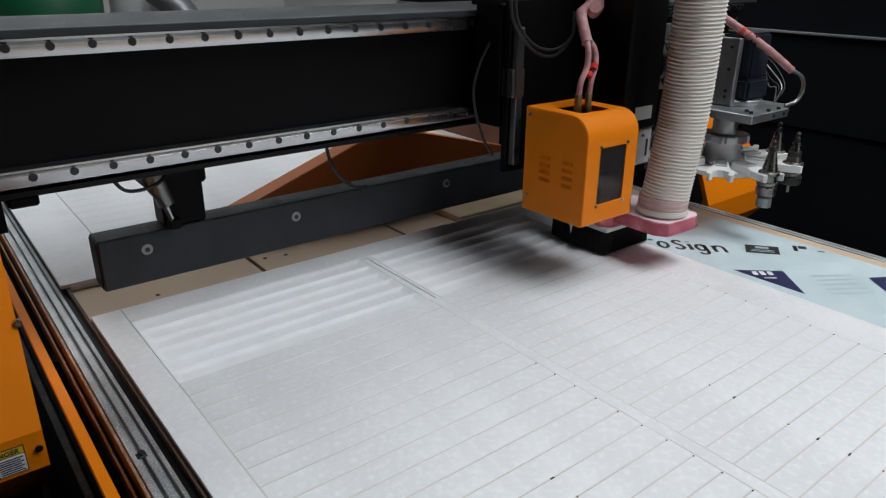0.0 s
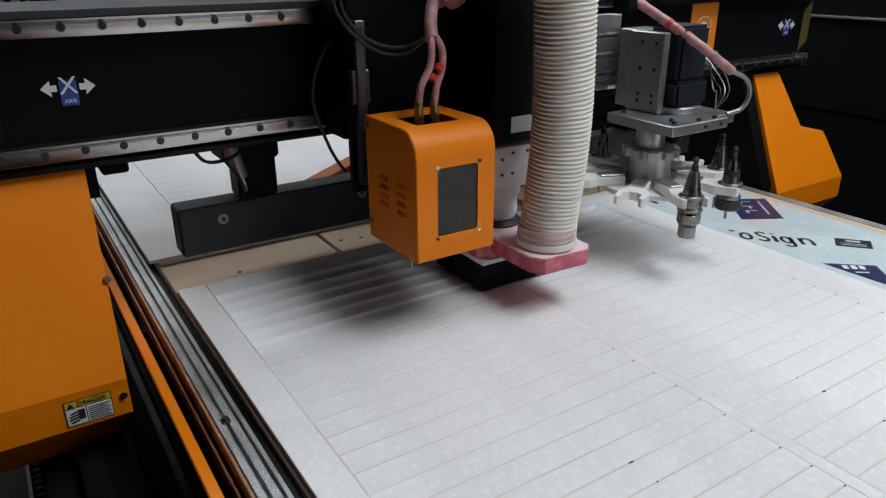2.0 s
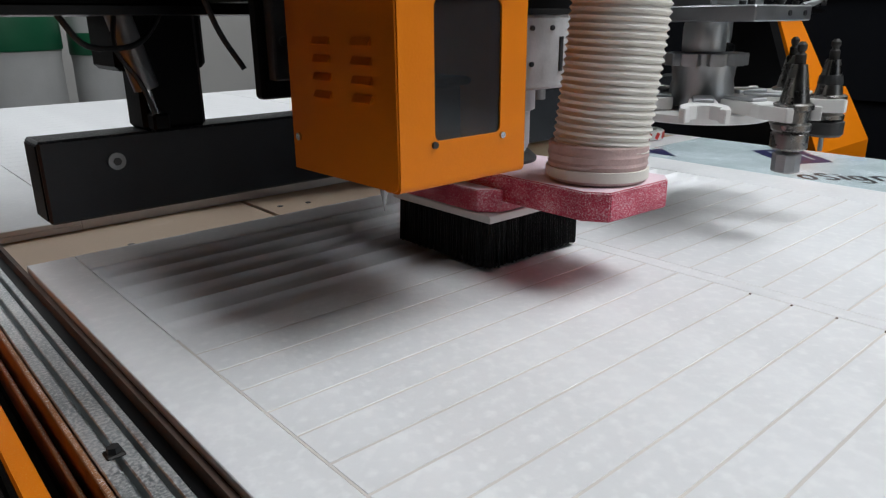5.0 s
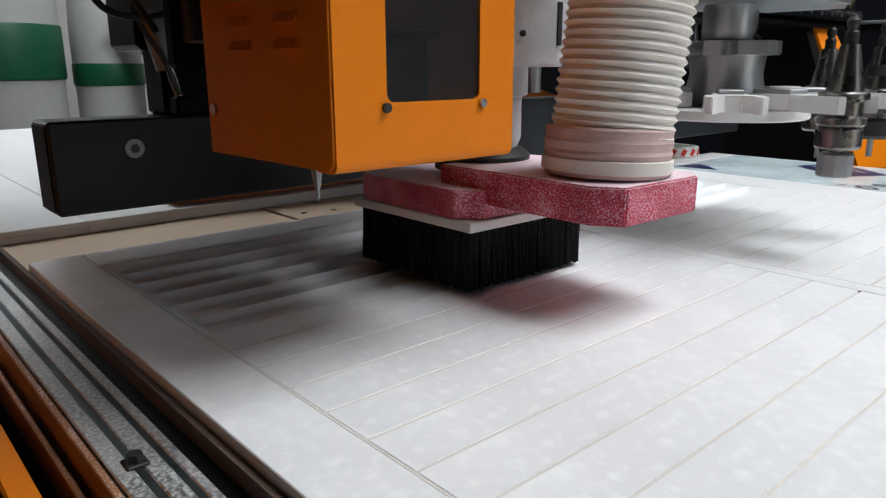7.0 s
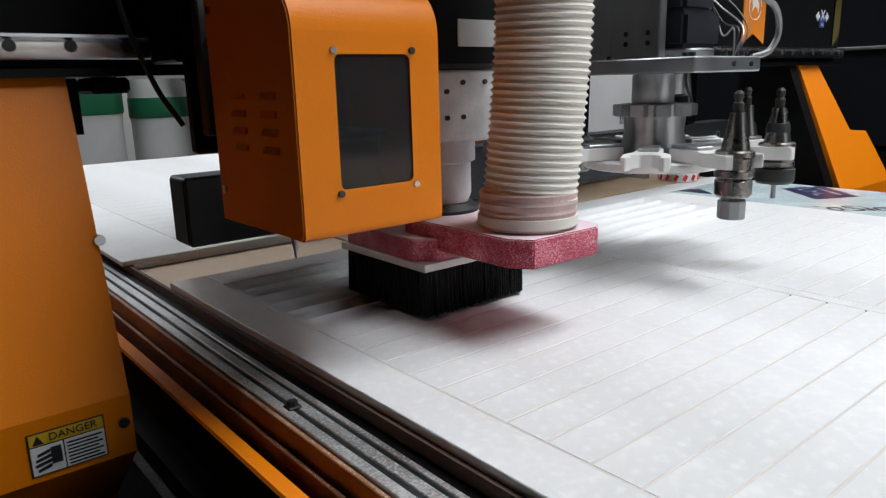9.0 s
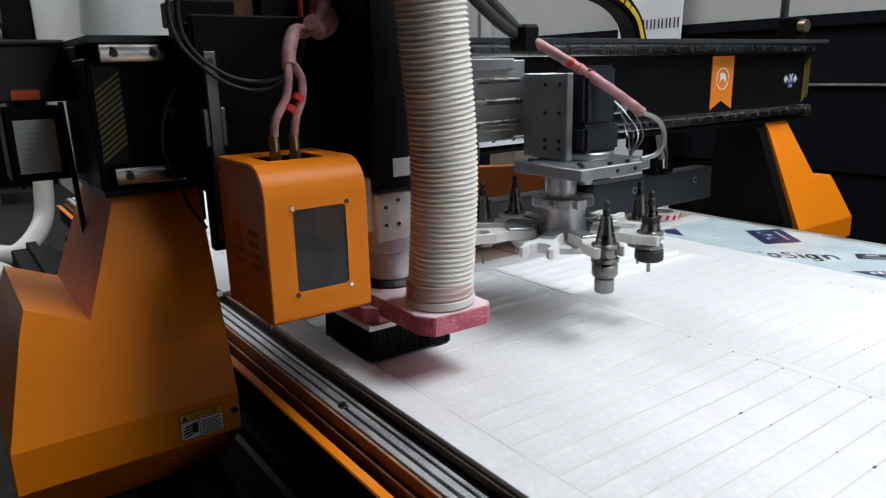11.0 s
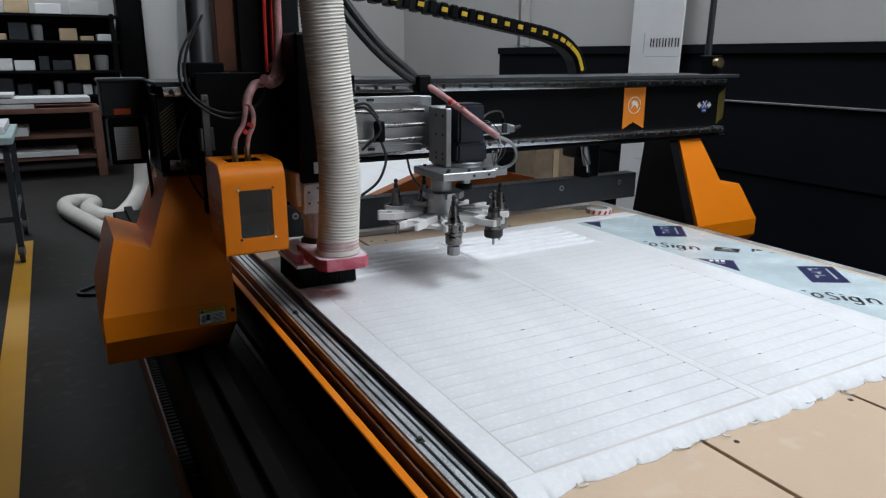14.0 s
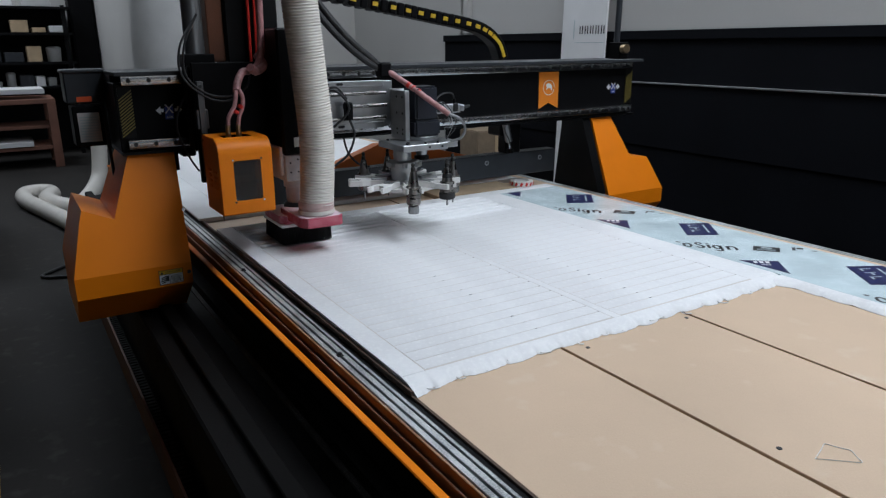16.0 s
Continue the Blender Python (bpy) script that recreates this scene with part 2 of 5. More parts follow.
def prism(outline, axis, a, b, bevel=0.0):
    """An outline in the two other axes (in their order), drawn out from a to b along axis."""
    bm = bmesh.new()

    def put(p, v):
        return {'x': (v, *p), 'y': (p[0], v, p[1]), 'z': (*p, v)}[axis]
    lo = [bm.verts.new(put(p, a)) for p in outline]
    hi = [bm.verts.new(put(p, b)) for p in outline]
    bm.faces.new(lo)
    bm.faces.new(hi)
    n = len(outline)
    for k in range(n):
        bm.faces.new((lo[k], lo[(k + 1) % n], hi[(k + 1) % n], hi[k]))
    bmesh.ops.recalc_face_normals(bm, faces=list(bm.faces))
    if bevel:
        bmesh.ops.bevel(bm, geom=list(bm.edges), offset=bevel, segments=2, affect='EDGES')
    return bm


def link(name, bm, material, soft=True):
    me = bpy.data.meshes.new(name)
    bm.normal_update()
    bm.to_mesh(me)
    bm.free()
    me.materials.append(material)
    if soft:
        me.polygons.foreach_set("use_smooth", [True] * len(me.polygons))
        me.set_sharp_from_angle(angle=radians(35))
    return new(name, me)


def part(name, bm, material, parent, label=""):
    ob = link(name, bm, material)
    ob.parent = parent
    return tagged(ob, label=label)


def thing(name, label, category, group="", at=(0, 0, 0), kind=""):
    ob = new(name)
    ob.location = at
    ob.empty_display_size = 0.05
    return tagged(ob, label=label, category=category, group=group, kind=kind)


def solo(name, bm, material, label, category, group="", kind=""):
    return tagged(link(name, bm, material), label=label, category=category, group=group, kind=kind)


def piece(name, me, parent, at):
    ob = new(name, me)
    ob.parent = parent
    ob.location = at
    return ob


def mesh_of(name, bm, material):
    me = bpy.data.meshes.new(name)
    bm.normal_update()
    bm.to_mesh(me)
    bm.free()
    me.materials.append(material)
    return me


def lettering(name, words, size, m, material, parent, depth=0.0004):
    cu = bpy.data.curves.new(name, "FONT")
    cu.body, cu.size, cu.extrude, cu.align_x, cu.align_y = words, size, depth, 'CENTER', 'CENTER'
    cu.materials.append(material)
    tmp = bpy.data.objects.new(name, cu)
    scene.collection.objects.link(tmp)
    me = bpy.data.meshes.new_from_object(tmp.evaluated_get(bpy.context.evaluated_depsgraph_get()))
    bpy.data.objects.remove(tmp)
    ob = new(name, me)
    ob.parent = parent
    ob.matrix_basis = m
    return ob


def structure(name, bm, material, label):
    return tagged(link(name, bm, material), label=label, kind="structure")


# ---- the hall ----
floor = structure("floor", boxes((-5, 3.2, -7, 10, -0.1, 0)), CONCRETE, "dark grey stained concrete workshop floor")
line = structure("floor_marking", boxes((-0.9, -0.787, -4, 4.35, 0.0, 0.003)), YELLOWPAINT, "worn yellow lane stripe painted on concrete")
wall_east = structure("wall_east", boxes((3.05, 3.25, -7, 3.42, 1.52, 4.8), (3.05, 3.25, 3.42, 5.4, 0, 4.8)), WHITEWALL, "off-white upper plaster wall")
for x, z0, z1 in ((3.04, 0, 0.781), (3.03, 0.782, 1.186), (3.04, 1.199, 1.463), (3.02, 1.4635, 1.519)):
    structure("wall_panel", boxes((x, 3.25, -7, 3.42, z0, z1), bevel=0.002), DARKWALL, "charcoal horizontal wall panel")
structure("trim_east", boxes((3.015, 3.04, -7, 3.42, 1.1865, 1.1985), bevel=0.003), GALV, "thin grey horizontal rail on dark panelling")
wall_north = structure("wall_north", boxes((0.75, 3.05, 5.4, 5.6, 0, 4.8)), WHITEWALL, "off-white plain back wall")
structure("wall_return", boxes((0.75, 0.95, 5.6, 9.4, 0, 4.8)), WHITEWALL, "off-white return wall")
structure("wall_far", boxes((-5, 0.75, 9.4, 9.6, 0, 4.8)), WHITEWALL, "off-white wall behind storage shelves")
# Out of view: dark walls and ceiling added to close the hall, limit bounce.
structure("unseen_wall_west", boxes((-5.2, -5, -7, 9.6, 0, 4.8)), DARKWALL, "unseen charcoal side wall, dark to cut bounced light")
structure("unseen_wall_south", boxes((-5, 0.6, -7.2, -7, 0, 4.8), (3.15, 3.25, -7.2, -7, 0, 4.8), (0.6, 3.15, -7.2, -7, 3.4, 4.8)), DARKWALL, "unseen charcoal wall with an opening for the front lamp")
structure("ceiling", boxes((-5, 0.5, -7.2, 1.7, 4.8, 5), (0.5, 2.9, -7.2, -3.9, 4.8, 5), (2.9, 3.25, -7.2, 9.6, 4.8, 5), (0.5, 2.9, -0.5, 1.7, 4.8, 5), (-5, -0.2, 1.7, 6.7, 4.8, 5), (2.0, 2.9, 1.7, 9.6, 4.8, 5), (-0.2, 2.0, 4.3, 9.6, 4.8, 5), (-5, -2.7, 6.7, 9.6, 4.8, 5), (-0.5, -0.2, 6.7, 9.6, 4.8, 5), (-2.7, -0.5, 8.5, 9.6, 4.8, 5)), CEIL, "unseen grey ceiling, open above the added lamps")
structure("pilaster", boxes((3.0, 3.05, 2.98, 3.05, 1.53, 4.8), (3.02, 3.05, 3.12, 3.16, 1.53, 4.8), bevel=0.004), WHITEWALL, "white conduit columns on the plaster wall")


# ---- machine bed ----
Y0, Y1 = -2.35, 2.2
bed = thing("machine_bed", "long router bed with fibreboard top and black frame", "machine bed")
part("bed_frame", boxes((-0.02, 1.62, Y0, Y1, 0.55, 0.775), (-0.085, 1.66, Y0, Y1, 0.6, 0.63)), BLACKMATT, bed, "black steel bed frame")
for x in (-0.30, 1.74):
    part("side_beam", boxes((x, x + 0.16, Y0, Y1, 0.3, 0.6), bevel=0.006), BLACKMATT, bed)
    part("guide_rail", boxes((x + 0.06, x + 0.1, Y0, Y1, 0.6, 0.625), bevel=0.003), BLACKMATT, bed)
part("rack_cover", boxes((-0.345, -0.338, Y0, Y1, 0.26, 0.37)), RUST, bed, "brown rusty cover strip")
for y in (-2.2, -0.2, 1.9):
    for x in (-0.28, 1.7):
        part("leg", boxes((x, x + 0.12, y - 0.06, y + 0.06, 0, 0.32), bevel=0.004), BLACK, bed)
tooth = mesh_of("rack_tooth", boxes((-0.335, -0.302, -0.007, 0.007, 0.30, 0.345)), BLACKMATT)
for k in range(150):
    piece("rack_tooth", tooth, bed, (0, -2.2 + k * 0.024, 0))
XB = [0.004, 0.387, 0.783, 1.179, 1.6]
for a, b in zip(XB, XB[1:]):
    part("fibreboard", boxes((a + (0.005 if a > 0.1 else 0), b - (0.004 if b < 1.6 else 0), Y0, Y1, 0.778, 0.802), bevel=0.001), MDF, bed, "sanded tan fibreboard bed panel")
part("slot_channel", boxes((-0.02, 1.6, Y0, Y1, 0.7755, 0.7795)), BLACKGLOSS, bed, "black T-slot channels")
# Black filler in place of the dark groove between board and rail.
part("groove_filler", boxes((-0.012, 0.003, Y0, Y1, 0.772, 0.7975)), BLACKGLOSS, bed)
# Added strip that stands in for the fibreboard's dark brown side face.
part("edge_stand_in", boxes((-0.002, 0.0035, -1.33, Y1, 0.7976, 0.811), (-0.002, 0.0035, Y0, -1.331, 0.7976, 0.8025)), MDFDARK, bed, "brown strip standing in for the fibreboard's side face")


def slotted_rail(xa, xb, side):
    """An aluminium profile with two grooves."""
    zt, zb = 0.797, 0.784
    w = xb - xa
    ol = [(xa, 0.765), (xb, 0.765)]
    for a, b in ((1.0, 0.76), (0.66, 0.38), (0.26, 0.0)):
        ol += [(xa + a * w, zb), (xa + a * w, zt - 0.001), (xa + a * w - 0.001, zt), (xa + b * w + 0.001, zt), (xa + b * w, zt - 0.001), (xa + b * w, zb)]
    part("rail_profile", prism(ol, 'y', Y0, Y1), ALUDUSTY, bed, "dusty grooved aluminium profile")


slotted_rail(-0.052, -0.008, 0)
slotted_rail(1.604, 1.65, 1)
part("frame_top", boxes((-0.058, -0.0525, Y0, Y1, 0.757, 0.794), (-0.067, -0.0625, Y0, Y1, 0.745, 0.774), bevel=0.001), TANRUST, bed, "brown painted frame top edge")
part("side_cover", prism([(-0.1, 0.768), (-0.098, 0.771), (-0.082, 0.7685), (-0.081, 0.766), (-0.084, 0.7645), (-0.098, 0.766)], 'y', Y0, Y1), ORANGE, bed, "orange sheet-metal side cover with folded lip")
# Black sheet set back to keep the space under the lip dark.
part("under_lip_black", boxes((-0.09, -0.087, Y0, Y1, 0.7, 0.7645)), BLACKMATT, bed)
for k in range(6):
    part("cover_bracket", boxes((-0.0865, -0.046, -2.1 + 0.75 * k, -2.06 + 0.75 * k, 0.705, 0.72)), BLACK, bed)
part("frame_flange", boxes((-0.1, -0.0855, Y0, Y1, 0.594, 0.5995), bevel=0.001), DUSTYBLACK, bed, "dusty black lower flange")
# Shadow in the recess below the rail, put in as a black strip.
part("recess_shade", boxes((-0.045, -0.03, Y0, Y1, 0.63, 0.764)), BLACK, bed, "black strip drawn for the shadowed recess below the rail")
part("conduit", tube([(-0.17, -2.3, 0.42), (-0.17, -1, 0.42), (-0.16, 0, 0.43), (-0.17, 2, 0.42)], 0.012, 30, 8), GREY, bed)
part("bracket", boxes((-0.16, -0.13, -0.92, -0.885, 0.3, 0.5), (-0.18, -0.13, -0.92, -0.885, 0.49, 0.5)), GREY, bed)


def t_bolt(x, y, z):
    b = part("slot_bolt", boxes((x - 0.007, x + 0.007, y - 0.007, y + 0.007, z, z + 0.003), bevel=0.001), DARKSTEEL, bed)
    rod_bm = rod((x, y, z + 0.003), (x, y, z + 0.008), 0.0055, 0.005, seg=6)
    part("bolt_head", rod_bm, RUBBER, b)


t_bolt(-0.038, -0.36, 0.796)
t_bolt(-0.038, -1.075, 0.796)
for x, y in ((0.437, -1.345), (0.76, -1.345), (0.424, -1.815), (0.42, 0.21), (0.47, 0.2), (0.15, 0.16)):
    part("dowel_hole", rod((x, y, 0.8019), (x, y, 0.8029), 0.005, seg=12), INK, bed)


def scratch_loop():
    c = [Vector(p) for p in ((0.444, -1.865, 0.803), (0.499, -1.848, 0.803), (0.516, -1.883, 0.803), (0.496, -1.911, 0.803))]
    bm = tube([c[k // 3 % 4].lerp(c[(k // 3 + 1) % 4], k % 3 / 3) for k in range(13)], 0.0009, 48, 4)
    part("engraved_mark", bm, WHITEPL, bed)


scratch_loop()


# ---- foam sheet being cut ----
ZB, ZT = 0.8025, 0.82
PITCH, GAP = 0.045, 0.0027
sheet = thing("foam_sheet", "white foam board sheet milled into strips on the bed", "foam sheet")
part("border", boxes((0.004, 0.059, -1.279, 0.1, ZB, ZT), bevel=0.0008), FOAM, sheet)
part("border", boxes((0.06, 1.52, 0.034, 0.1, ZB, ZT), bevel=0.0008), FOAM, sheet)
# The backing's tan colour stands for exposed board and the grooves' soft shade.
part("backing", boxes((0.0592, 1.1022, -1.2795, -0.2415, ZB, ZT - 0.0006), (0.0592, 1.1022, -0.241, 0.0335, ZB, ZT - 0.008)), CUTTONE, sheet, "tan backing whose colour draws the cut lines and their shading")
part("centre_bar", boxes((0.581, 0.6038, -1.279, -0.2425, ZB, ZT + 0.0002), bevel=0.0006), FOAM, sheet)
part("centre_bar", boxes((0.5805, 0.5865, -0.2415, 0.033, ZB, ZT - 0.0008), (0.5864, 0.5976, -0.2415, 0.033, ZB, ZT - 0.0035), (0.5975, 0.6045, -0.2415, 0.033, ZB, ZT - 0.0008)), MILLED, sheet)
part("film_panel", boxes((1.1025, 1.205, -1.279, 0.03, ZB, ZT - 0.0003)), FOAM, sheet, "white stripped margin of the sheet")
part("film_panel", boxes((1.2055, 1.52, -2.05, 0.033, ZB, ZT), bevel=0.0006), FILM, sheet, "pale blue protective film with dark print")


def near_edge(x0, x1, mat_, yb):
    """The edge towards the open bed, milled down thin and torn in shallow bites."""
    n = max(8, int((x1 - x0) / 0.004))
    bm = bmesh.new()
    rows = []
    for i in range(n + 1):
        x = x0 + (x1 - x0) * i / n
        k = (x + 0.01) / 0.079 + 0.5 * noise.noise((x * 5, 1, 0))
        f = k - math.floor(k)
        bite = f ** 0.5 * (1 - f) ** 0.9
        amp = 0.025 + 0.025 * noise.noise((math.floor(k) * 3.1, 0, 0))
        ye = -1.312 - amp * bite - 0.022 * max(0.0, 1 - x / 0.09) + 0.008 * noise.noise((x * 7, 4, 0)) + 0.0025 * noise.noise((x * 90, 2, 0))
        rows.append([bm.verts.new((x, y, z)) for y, z in ((yb, ZB), (yb, ZT - 0.0006), (yb + 0.4 * (ye - yb), ZT - 0.0035 + 0.001 * noise.noise((x * 40, 7, 0))), (yb + 0.75 * (ye - yb), ZB + 0.0075), (ye + 0.0015, ZB + 0.0022), (ye, ZB + 0.0008), (ye, ZB))])
    for a, b in zip(rows, rows[1:]):
        for j in range(7):
            bm.faces.new((a[j], b[j], b[(j + 1) % 7], a[(j + 1) % 7]))
    bm.faces.new(rows[0])
    bm.faces.new(rows[-1])
    bmesh.ops.recalc_face_normals(bm, faces=list(bm.faces))
    return part("torn_edge", bm, mat_, sheet, "thin torn edge of the foam board")


near_edge(0.004, 1.205, FOAM, -1.2795)


def side_edge(y0, y1):
    """The torn white margin along the film, past the end of the cut field."""
    bm = bmesh.new()
    rows = []
    n = int((y0 - y1) / 0.005)
    for i in range(n + 1):
        y = y0 + (y1 - y0) * i / n
        k = y / 0.085 + 0.4 * noise.noise((y * 5, 3, 0))
        f = k - math.floor(k)
        xe = 1.178 - 0.02 * f ** 0.5 * (1 - f) ** 0.9 + 0.008 * noise.noise((y * 8, 5, 0)) - 0.02 * max(0.0, 1 - (y0 - y) / 0.05)
        rows.append([bm.verts.new(p) for p in ((1.205, y, ZB), (1.205, y, ZT - 0.0003), (1.205 + 0.5 * (xe - 1.205), y, ZT - 0.005), (xe + 0.0015, y, ZB + 0.0022), (xe, y, ZB + 0.0008), (xe, y, ZB))])
    for a, b in zip(rows, rows[1:]):
        for j in range(6):
            bm.faces.new((a[j], b[j], b[(j + 1) % 6], a[(j + 1) % 6]))
    bm.faces.new(rows[0])
    bm.faces.new(rows[-1])
    bmesh.ops.recalc_face_normals(bm, faces=list(bm.faces))
    part("torn_edge", bm, FOAM, sheet, "thin torn edge of the foam board")


side_edge(-1.3, -2.05)


def curl(x, y, r, turn):
    """A thin curled shaving at the torn edge."""
    pts = [(x + r * (1 + 0.25 * k) * math.cos(turn + 0.5 * k), y + 0.6 * r * (1 + 0.25 * k) * math.sin(turn + 0.5 * k), ZB + 0.006 - 0.0008 * k) for k in range(6)]
    part("curl", tube(pts, 0.0017, 16, 5), FOAM, sheet)


crnd = random.Random(11)
for k in range(17):
    curl(0.05 + 0.066 * k + crnd.uniform(-0.02, 0.02), -1.318 + crnd.uniform(-0.008, 0.006), crnd.uniform(0.005, 0.012), crnd.uniform(0, 6))


def rib(x0, x1, y):
    """One milled valley between two soft, dust-rounded ridges, running out at both ends."""
    bm = bmesh.new()
    rows = []
    n = 26
    for x, e in ((x0, 0.0), (x0 + 0.004, 0.15), (x0 + 0.01, 0.7), (x0 + 0.016, 1.0), (x1 - 0.016, 1.0), (x1 - 0.01, 0.7), (x1 - 0.004, 0.15), (x1, 0.0)):
        row = []
        for j in range(n + 1):
            u = 2 * j / n - 1
            deep = 0.0068 * e * (1 - abs(u) ** 7) ** 1.2
            row.append(bm.verts.new((x, y + u * PITCH / 2, ZT - 0.0008 - deep)))
        rows.append(row)
    for a, b in zip(rows, rows[1:]):
        for j in range(n):
            bm.faces.new((a[j], b[j], b[j + 1], a[j + 1]))
    rim = [r[0] for r in rows] + rows[-1][1:] + [r[-1] for r in reversed(rows[:-1])] + list(reversed(rows[0][1:-1]))
    low = [bm.verts.new((v.co.x, v.co.y, ZB)) for v in rim]
    for j in range(len(rim)):
        bm.faces.new((rim[j], low[j], low[(j + 1) % len(rim)], rim[(j + 1) % len(rim)]))
    bm.faces.new(low)
    bmesh.ops.recalc_face_normals(bm, faces=list(bm.faces))
    part("milled_rib", bm, MILLED, sheet)


for k in range(6):
    y = 0.03 - PITCH * (k + 0.5)
    rib(0.0605, 0.579, y)
    rib(0.606, 1.1015, y)
left_strip = mesh_of("strip", boxes((0.0612, 0.579, -PITCH / 2 + GAP / 2, PITCH / 2 - GAP / 2, ZT - 0.0031, ZT), bevel=0.0003), FOAM)
right_strip = mesh_of("strip", boxes((0.6058, 1.1, -PITCH / 2 + GAP / 2, PITCH / 2 - GAP / 2, ZT - 0.0031, ZT), bevel=0.0003), FOAM)
for k in range(6, 29):
    y = 0.03 - PITCH * (k + 0.5)
    piece("strip", left_strip, sheet, (0, y, 0))
    piece("strip", right_strip, sheet, (0, y, 0))
plug = mesh_of("cut_mark", boxes((-0.0036, 0.0036, -0.0012, 0.0012, 0.812, ZT + 0.0003)), INK)
dot = mesh_of("cut_mark", rod((0, 0, 0.812), (0, 0, ZT + 0.0003), 0.0013, seg=8), MDFDARK)
for k in range(13, 29):
    y = 0.03 - PITCH * k
    piece("cut_mark", dot, sheet, (0.5765, y, 0))
    piece("cut_mark", dot, sheet, (1.1005, y, 0))
    if k > 17 and k % 5:
        piece("cut_mark", plug if k % 3 else dot, sheet, (0.757, y, 0))
        piece("cut_mark", plug if k % 4 == 2 else dot, sheet, (0.383, y, 0))


def print_quad(pts, material):
    bm = bmesh.new()
    z = ZT + 0.0004
    bm.faces.new([bm.verts.new((x, y, z)) for x, y in pts])
    bmesh.ops.recalc_face_normals(bm, faces=list(bm.faces))
    if bm.faces[:][0].normal.z < 0:
        bmesh.ops.reverse_faces(bm, faces=list(bm.faces))
    part("print", bm, material, sheet)


def bars(o, u, v, rows, material):
    """Bars in the frame o + a u + b v."""
    for a0, a1, b0, b1 in rows:
        print_quad([(o[0] + a * u[0] + b * v[0], o[1] + a * u[1] + b * v[1]) for a, b in ((a0, b0), (a1, b0), (a1, b1), (a0, b1))], material)


def bars_above(o, u, v, rows, material):
    bm = bmesh.new()
    for a0, a1, b0, b1 in rows:
        bm.faces.new([bm.verts.new((o[0] + a * u[0] + b * v[0], o[1] + a * u[1] + b * v[1], ZT + 0.0007)) for a, b in ((a0, b0), (a0, b1), (a1, b1), (a1, b0))])
    bmesh.ops.recalc_face_normals(bm, faces=list(bm.faces))
    if bm.faces[:][0].normal.z < 0:
        bmesh.ops.reverse_faces(bm, faces=list(bm.faces))
    part("print_bars", bm, material, sheet)


def stroke(points, width):
    """A flat printed stroke along a smooth line."""
    path = smooth_path(points, 6 * (len(points) - 1))
    bm = bmesh.new()
    rows = []
    for k, p in enumerate(path):
        d = (path[min(k + 1, len(path) - 1)] - path[max(k - 1, 0)]).normalized()
        n = Vector((-d.y, d.x, 0)) * width / 2
        rows.append([bm.verts.new((q.x, q.y, ZT + 0.0004)) for q in (p - n, p + n)])
    for a, b in zip(rows, rows[1:]):
        bm.faces.new((a[0], b[0], b[1], a[1]))
    part("print", bm, INK, sheet)


